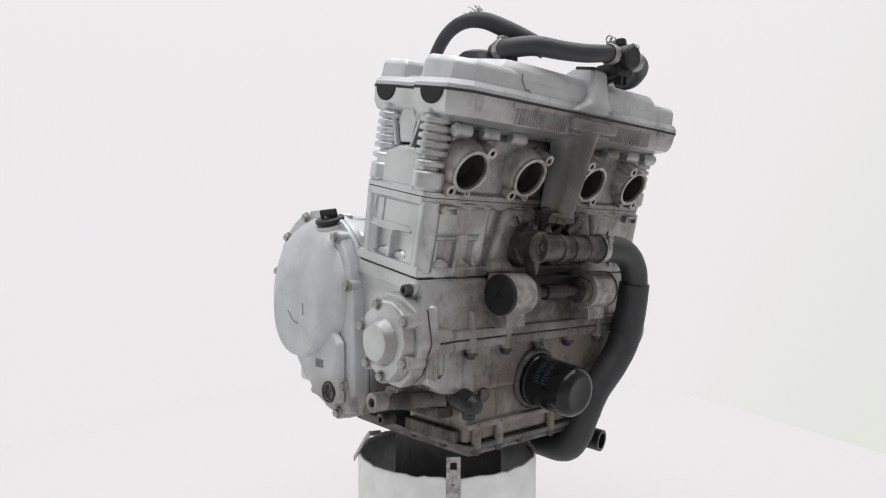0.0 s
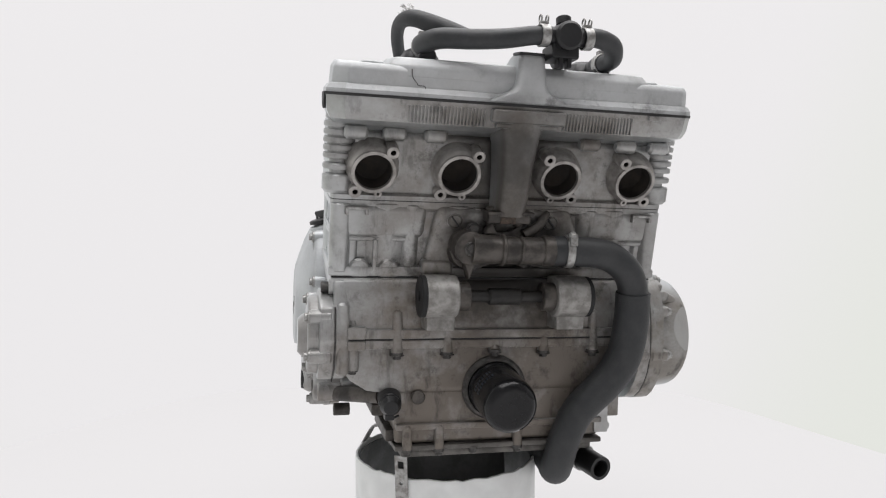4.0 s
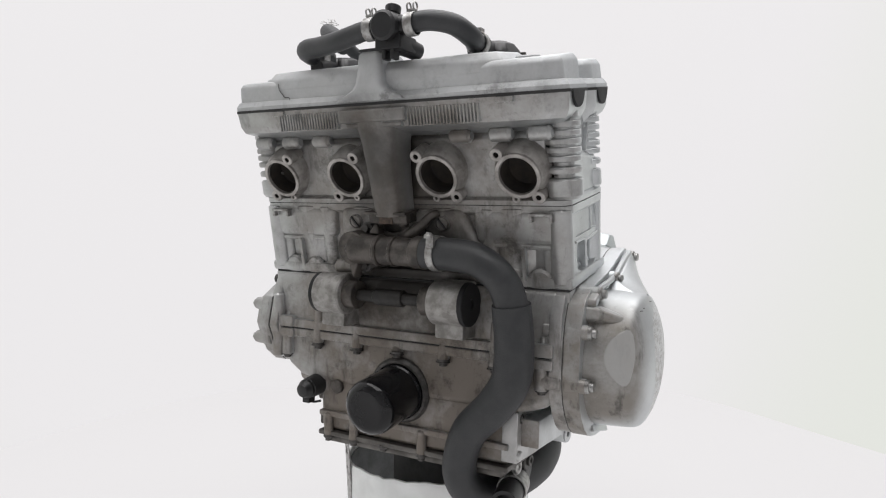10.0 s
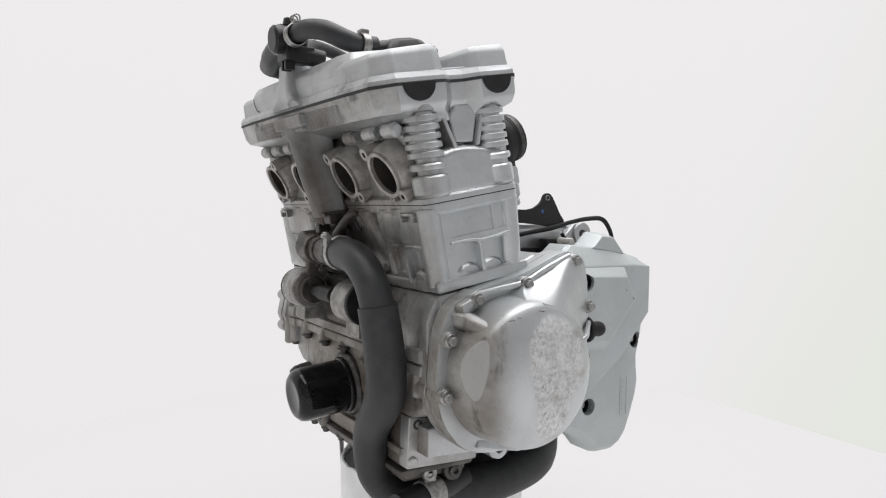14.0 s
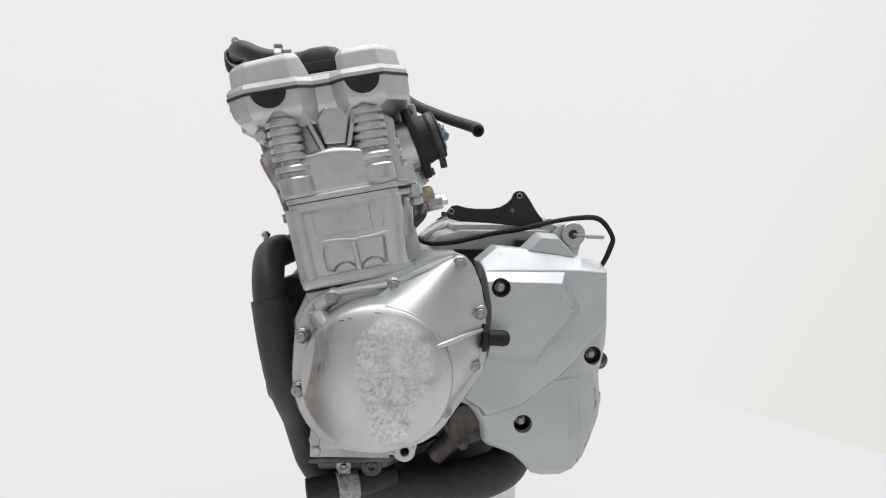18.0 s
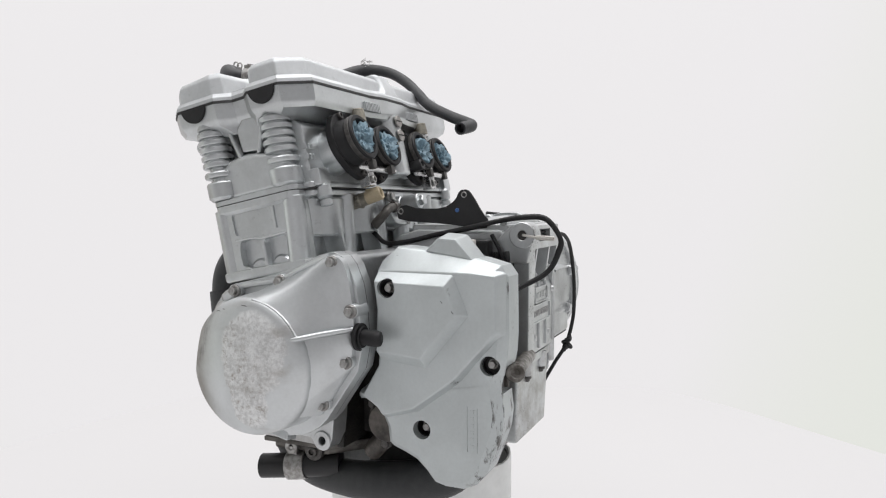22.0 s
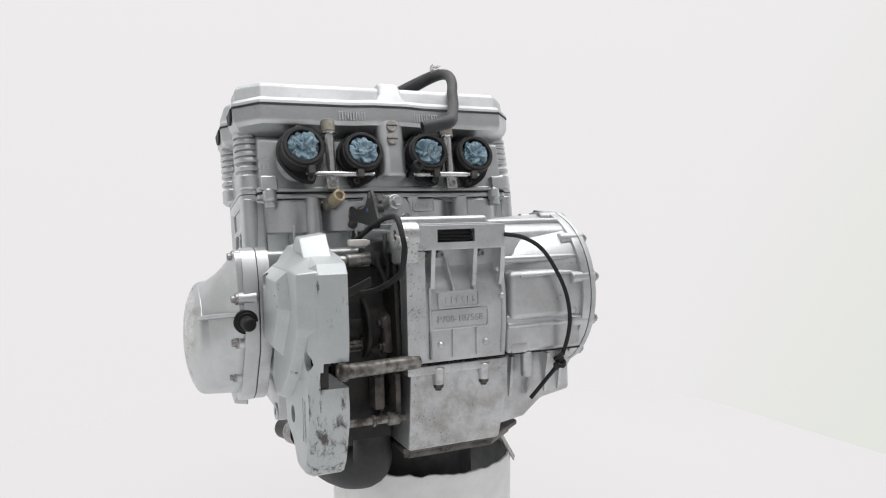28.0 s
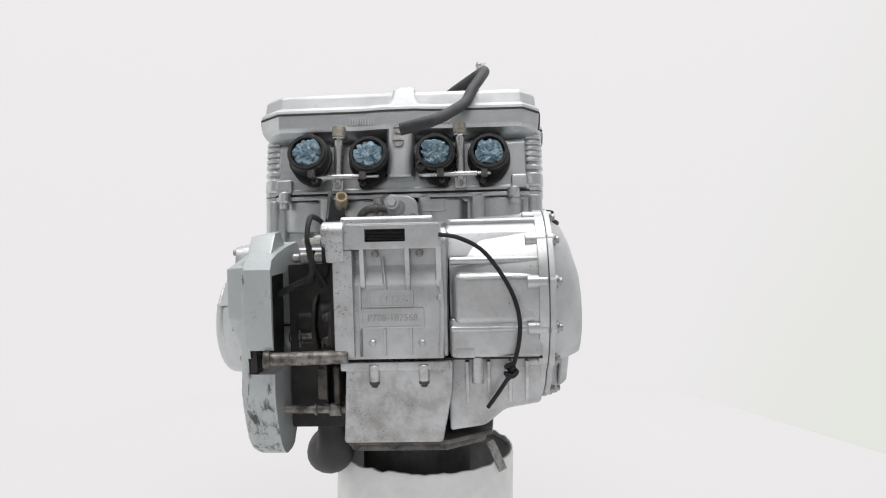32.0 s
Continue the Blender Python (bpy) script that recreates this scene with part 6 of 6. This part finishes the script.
def gearbox_rear():
    frame_top = cut(box(-0.071, 0.066, 0.158, 0.1865, -0.0300, 0.001, 0.002), box(-0.027, 0.024, 0.150, 0.20, -0.0205, -0.0045, 0))
    slope = [(0.150, -0.170), (0.1775, -0.170), (0.1780, -0.100), (0.1770, -0.086), (0.1725, -0.074), (0.1655, -0.062), (0.1615, -0.048), (0.1605, -0.026), (0.150, -0.026)]
    plate = part("gearbox_rear_wall", prism(slope, "x", -0.072, 0.064, 0.0015, 2), CASE, engine, "silver rear wall of the gearbox with ribs and stamped plate")
    part("top_frame", frame_top, CASE, plate)
    part("side_strip", joined(prism([(0.170, -0.168), (0.1845, -0.166), (0.1865, -0.030), (0.165, -0.030)], "x", 0.0405, 0.066, 0.002)), CASE, plate)
    for x, w in ((0.0290, 0.0030), (-0.0285, 0.0030), (-0.068, 0.0035)):
        part("rib", hull([(x + dx, y, z) for dx in (-w, w) for y, z in ((0.160, -0.029), (0.1860, -0.029), (0.1790, -0.078), (0.160, -0.078))], 0.0010), CASE, plate)
    part("rib", sweep([(0.0050, 0.1670, -0.040), (0.0030, 0.1715, -0.058), (0.0005, 0.1770, -0.074), (0.0000, 0.1785, -0.084)], 0.0022, 10), CASE, plate)
    for x, z0, z1 in ((0.0330, -0.166, -0.076), (-0.0285, -0.084, -0.076), (0.0022, -0.165, -0.130), (-0.0310, -0.165, -0.130), (0.0330, -0.166, -0.130)):
        part("rib", box(x - 0.0016, x + 0.0016, 0.176, 0.1808, z0, z1, 0.0011), CASE, plate)
    for x0, x1, z0, z1 in ((-0.035, 0.0225, -0.1035, -0.0815), (-0.0480, 0.0320, -0.1300, -0.1045)):
        outer, inner = rrect(x0, x1, z0, z1, 0.0035), rrect(x0 + 0.0020, x1 - 0.0020, z0 + 0.0020, z1 - 0.0020, 0.0025)
        part("raised_plate", cut(prism(outer, "y", 0.170, 0.1812, 0.0009), prism(inner, "y", 0.1792, 0.19, 0)), CASE, plate)
    part("corner_ridge", joined(sweep([(-0.0640, 0.1735, -0.056), (-0.0690, 0.1765, -0.066), (-0.0710, 0.1775, -0.092), (-0.0705, 0.1775, -0.130), (-0.0680, 0.1775, -0.165)], 0.0035, 12), cyl((-0.0690, 0.174, -0.0925), (-0.0690, 0.1815, -0.0925), 0.0062, 0.0045, 16, 0.002)), CASE, plate)
    for x, z, h in ((0.0186, -0.1489, 0.182), (-0.0446, -0.1499, 0.182)):
        part("dowel_boss", cyl((x, 0.168, z), (x, h - 0.001, z), 0.0064, 0.0046, 16, 0.002), CASE, plate)
    for x, z in ((0.0360, -0.0365), (0.0140, -0.0365), (-0.0430, -0.0365)):
        bolt(plate, (x, 0.1655, z), (0, 1, 0), 0.0048, 0.008, STEEL, "socket")
    # window with the cables behind it
    part("window_floor", box(-0.030, 0.027, 0.1735, 0.1750, -0.024, -0.002, 0), GASKET, plate)
    for k in range(3):
        part("cable_strand", cyl((-0.027, 0.180, -0.0185 + 0.0045 * k), (0.024, 0.181, -0.0165 + 0.004 * k), 0.0014, n=8), RUBBER, plate)
    # the stamped number, and above it a moulded word that cannot be read
    letters = bpy.data.curves.new("letters", "FONT")
    letters.body, letters.size, letters.extrude, letters.align_x, letters.align_y = "P708-107568", 0.0120, 0.0008, "CENTER", "CENTER"
    tmp = new("letters", letters)
    bpy.context.view_layer.update()
    flat = bpy.data.meshes.new_from_object(tmp.evaluated_get(bpy.context.evaluated_depsgraph_get()))
    bm = bmesh.new()
    bm.from_mesh(flat)
    bpy.data.objects.remove(tmp)
    bpy.data.meshes.remove(flat)
    bm.transform(Matrix.Translation((-0.008, 0.1794, -0.1172)) @ Matrix.Rotation(radians(180), 4, "Z") @ Matrix.Rotation(radians(90), 4, "X"))
    part("stamped_number", bm, STAMP_SHADE, plate, "stamped engine number")
    for k in range(6):
        part("stamped_bar", box(-0.0310 + 0.0075 * k, -0.0260 + 0.0075 * k, 0.1780, 0.1804, -0.0970, -0.0895, 0), CASE, plate)
    # oil drips along the seam
    rnd = random.Random(3)
    for k in range(16):
        x = -0.050 + 0.090 * rnd.random()
        part("oil_smear", rough_up(cyl((x, 0.1655, -0.1735), (x + 0.004, 0.1685, -0.1735 + rnd.uniform(-0.003, 0.002)), rnd.uniform(0.0012, 0.0028), n=10), 0.0006, 300), SOOT_AND_SHADE, plate)
    # swing arm tube and shaft lever lug
    part("pivot_tube", joined(cyl((0.050, 0.180, -0.1655), (0.1535, 0.1955, -0.1650), 0.0088, n=20), tube((0.146, 0.1945, -0.1652), (0.1545, 0.1962, -0.1650), 0.0110, 0.0050)), PIVOT, engine, "oily pivot tube across the rear")
    part("lug", joined(prism([(0.128, -0.046), (0.150, -0.012), (0.166, 0.004), (0.186, 0.004), (0.194, -0.014), (0.186, -0.046)], "x", 0.050, 0.074, 0.003), tube((0.050, 0.1800, -0.0105), (0.0775, 0.1800, -0.0105), 0.0165, 0.0060)), CASE, engine, "upper frame lug with a sleeve")
    part("lug_bore", cyl((0.060, 0.1800, -0.0105), (0.0765, 0.1800, -0.0105), 0.0062), DARKBOLT, engine)
    part("wire_tip", joined(cyl((0.076, 0.180, -0.010), (0.078, 0.198, -0.013), 0.0018, n=8), cyl((0.078, 0.198, -0.013), (0.078, 0.222, -0.014), 0.0030, n=10)), BARE, engine, "pale bare wire end")
    part("gear_lever_shaft", joined(cyl((0.058, 0.148, -0.241), (0.148, 0.150, -0.2395), 0.0052, n=18), cyl((0.066, 0.148, -0.241), (0.082, 0.148, -0.241), 0.0085, n=18), tube((0.098, 0.149, -0.2405), (0.102, 0.149, -0.2405), 0.0075, 0.005)), PIVOT, engine, "oily steel gear lever shaft")
    teeth = [(0.110 + r * math.cos(a), -0.1500 + r * math.sin(a)) for k in range(14) for r, a in ((0.0138, 2 * math.pi * k / 14 - 0.12), (0.0138, 2 * math.pi * k / 14 + 0.12), (0.0118, 2 * math.pi * k / 14 + 0.17), (0.0118, 2 * math.pi * k / 14 + 0.28))]
    part("output_spline", joined(prism(teeth, "x", 0.096, 0.124, 0.0006, 1), cyl((0.122, 0.110, -0.150), (0.142, 0.110, -0.150), 0.0098, n=24), *[tube((x, 0.110, -0.150), (x + 0.003, 0.110, -0.150), 0.0165, 0.011) for x in (0.094, 0.102, 0.1245)]), PIVOT, engine, "splined steel output shaft end")
    lump = part("bearing_boss", joined(hull([(x, 0.100 + 0.040 * math.cos(radians(a)), -0.140 + 0.040 * math.sin(radians(a))) for x in (0.066, 0.078) for a in range(0, 360, 20)] + [(0.094, 0.100 + 0.026 * math.cos(radians(a)), -0.140 + 0.026 * math.sin(radians(a))) for a in range(0, 360, 20)], 0.004, 3), hull([(x, y, z) for x in (0.066, 0.084) for y, z in ((0.120, -0.104), (0.148, -0.112), (0.152, -0.158), (0.118, -0.164))], 0.006, 3)), OLD, engine, "oil-stained bearing boss of the gearbox")
    for x, y, z in ((0.0845, 0.142, -0.120), (0.0845, 0.144, -0.150)):
        bolt(lump, (x, y, z), (1, 0, 0), 0.005, 0.005, DARKBOLT)
    part("side_rib", joined(box(0.066, 0.074, 0.120, 0.160, -0.232, -0.182, 0.003), box(0.084, 0.098, 0.126, 0.150, -0.228, -0.186, 0.003)), OLD, engine, "oily ribs on the gearbox side")
    part("diagonal_arm", joined(hull([(x, y, z) for x, z in ((0.146, -0.082), (0.146, -0.092), (0.098, -0.060), (0.098, -0.072)) for y in (0.146, 0.152)], 0.002)), PLASTIC, engine, "black plastic arm inside the cover")
    pump = part("water_pump", joined(cyl((0.100, 0.030, -0.240), (0.150, 0.030, -0.240), 0.034, 0.030), cyl((0.150, 0.030, -0.240), (0.162, 0.030, -0.240), 0.024), sweep([(0.130, 0.020, -0.262), (0.128, 0.004, -0.278), (0.124, -0.010, -0.292)], 0.013, 14), box(0.098, 0.120, -0.01, 0.08, -0.270, -0.212, 0.004)), OLD, engine, "grimy cast water pump")
    for a in (20, 140, 260):
        bolt(pump, (0.150, 0.030 + 0.030 * math.cos(radians(a)), -0.240 + 0.030 * math.sin(radians(a))), (1, 0, 0), 0.005, 0.005, DARKBOLT)
    deck = [box(-0.070, 0.060, 0.020, 0.165, -0.008, 0.003, 0.003), cyl((-0.060, 0.150, 0.006), (0.060, 0.150, 0.006), 0.006), box(-0.195, -0.075, 0.030, 0.120, -0.006, 0.006, 0.004)]
    part("gearbox_deck", joined(*deck), CASE, engine)


gearbox_rear()


def wiring():
    part("wire_loom", sweep([(0.060, -0.040, -0.008), (0.070, -0.016, -0.022), (0.078, 0.020, -0.020), (0.080, 0.065, -0.010), (0.086, 0.110, -0.002), (0.086, 0.150, 0.007), (0.086, 0.185, 0.012), (0.086, 0.213, 0.010), (0.086, 0.2305, -0.012), (0.084, 0.2290, -0.028), (0.085, 0.2150, -0.054), (0.100, 0.186, -0.072), (0.118, 0.170, -0.078)], [0.0034, 0.0030, 0.0035, 0.0032, 0.0037, 0.0031, 0.0035, 0.0036, 0.0030, 0.0038, 0.0033, 0.0033, 0.0033], 12, 6), RUBBER, engine, "black taped wiring loom")
    part("clutch_cable", sweep([(-0.069, 0.187, -0.0130), (-0.095, 0.190, -0.018), (-0.125, 0.190, -0.036), (-0.154, 0.188, -0.078), (-0.1665, 0.186, -0.115), (-0.166, 0.184, -0.150), (-0.156, 0.176, -0.188), (-0.142, 0.162, -0.215), (-0.126, 0.150, -0.240)], 0.0028, 10, 6), RUBBER, engine, "thin black cable")
    knot = [(-0.1605, 0.180, -0.1760), (-0.1500, 0.183, -0.1800), (-0.1530, 0.172, -0.1850), (-0.1630, 0.176, -0.1880), (-0.1570, 0.183, -0.1930), (-0.1490, 0.178, -0.1900), (-0.1540, 0.173, -0.1980)]
    part("cable_knot", joined(sweep(knot, 0.0030, 8, 5), cyl((-0.158, 0.178, -0.180), (-0.154, 0.174, -0.196), 0.0046, n=12)), RUBBER, engine, "knotted black cable joint")
    part("wire_connector", joined(box(0.093, 0.118, 0.116, 0.126, -0.024, -0.015, 0.002), cyl((0.089, 0.121, -0.0195), (0.094, 0.121, -0.0195), 0.003, n=10)), BARE, engine, "white wire connector")
    part("switch_plunger", joined(cyl((0.080, 0.118, -0.040), (0.122, 0.122, -0.041), 0.0085, n=18), cyl((0.122, 0.122, -0.041), (0.132, 0.123, -0.041), 0.0062, n=14)), STEEL, engine, "grey steel neutral switch")
    part("wire_ribbon", sweep([(0.094, 0.166, -0.030), (0.096, 0.168, -0.040), (0.090, 0.166, -0.056), (0.080, 0.160, -0.074)], 0.0032, 10, 6), RUBBER, engine, "black taped wires")
    part("wire_ribbon", sweep([(0.076, 0.140, -0.010), (0.080, 0.152, -0.030), (0.078, 0.156, -0.054), (0.088, 0.158, -0.078)], 0.0028, 8, 6), RUBBER, engine, "black taped wires")
    part("switch_body", joined(box(0.070, 0.090, 0.100, 0.140, -0.050, -0.016, 0.004), cyl((0.068, 0.090, -0.060), (0.098, 0.090, -0.060), 0.012)), PLASTIC, engine, "black switch beside the gearbox")


wiring()

# ---------------------------------------------------------------- paper wads and the drum
papers = []
for me in PAPERS:
    wad = tagged(new("paper_towel", me), "crumpled blue paper towel stuffed in an intake boot", "paper towel", "paper towels in the intakes")
    papers.append(wad)

drum = thing("drum_stand", "white painted drum with a dark lining carrying the engine", "stand")


def drum_parts():
    rnd = random.Random(7)
    top = 0.335 - EYE_HEIGHT
    bm = lathe([(0.1300, 0.0), (0.1345, 0.0), (0.1345, 0.155), (0.1335, 0.1600), (0.1310, 0.1605), (0.1300, 0.158)], 96, None, True)
    for v in bm.verts:
        if v.co.z > 0.14:
            a = math.atan2(v.co.y, v.co.x)
            v.co.z += 0.0035 * noise.noise(Vector((math.cos(a), math.sin(a), 0)) * 9) + 0.002 * noise.noise(Vector((math.cos(a), math.sin(a), 3)) * 30)
    part("drum_wall", bm, PLASTER, drum, "white painted drum wall with a chipped rim").location = (0, 0, 0)
    part("lining", lathe([(0.1270, 0.02), (0.1298, 0.02), (0.1298, 0.154), (0.1270, 0.154)], 64, None, True), LINING, drum, "dark grey lining").location = (0, 0, 0)
    part("pad", cyl((0.012, 0.010, 0.10), (0.012, 0.010, 0.1975), 0.082, 0.080, 48), FOAM, drum, "dark grey pad under the engine").location = (0, 0, 0)
    m = Matrix.Rotation(radians(231), 4, "Z") @ Matrix.Translation((0.1365, 0, 0.150)) @ Matrix.Rotation(radians(3), 4, "Y")
    tab = cut(joined(box(-0.0010, 0.0010, -0.0095, 0.0095, -0.090, 0.042, 0.0006, 1)), box(-0.01, 0.01, -0.0045, 0.0045, 0.024, 0.034, 0), cyl((-0.01, 0, 0.004), (0.01, 0, 0.004), 0.0026, n=12))
    tab.transform(m)
    part("metal_tab", tab, STEEL, drum, "upright steel strap tab with a square hole").location = (0, 0, 0)
    hook = prism([(0.100, 0.1885), (0.118, 0.1875), (0.1240, 0.1800), (0.1415, 0.1500), (0.1400, 0.1490), (0.1225, 0.1790), (0.1170, 0.1858), (0.100, 0.1868)], "y", -0.010, 0.010, 0.0004, 1)
    hook.transform(Matrix.Rotation(radians(146), 4, "Z"))
    part("bent_tab", hook, STEEL, drum, "steel strap bent over the rim").location = (0, 0, 0)


drum_parts()


def motions():
    def on_table(t):
        return pose(0, 0, EYE_HEIGHT, 0, 0, turn(t)) @ pose(0, 0, 0, 0, 1.45, 0)

    times = [float(k) for k in range(33)]
    walk(engine, [(t, on_table(t) @ Matrix.Translation((0.0525, 0, BASE))) for t in times])
    for wad in papers:
        walk(wad, [(t, on_table(t) @ Matrix.Translation((0.0525, 0, 0))) for t in times])
    walk(drum, [(t, pose(0, 0, 0, 0, 0, turn(t)) @ Matrix.Translation((0.0141, -0.0136, 0))) for t in times])


motions()
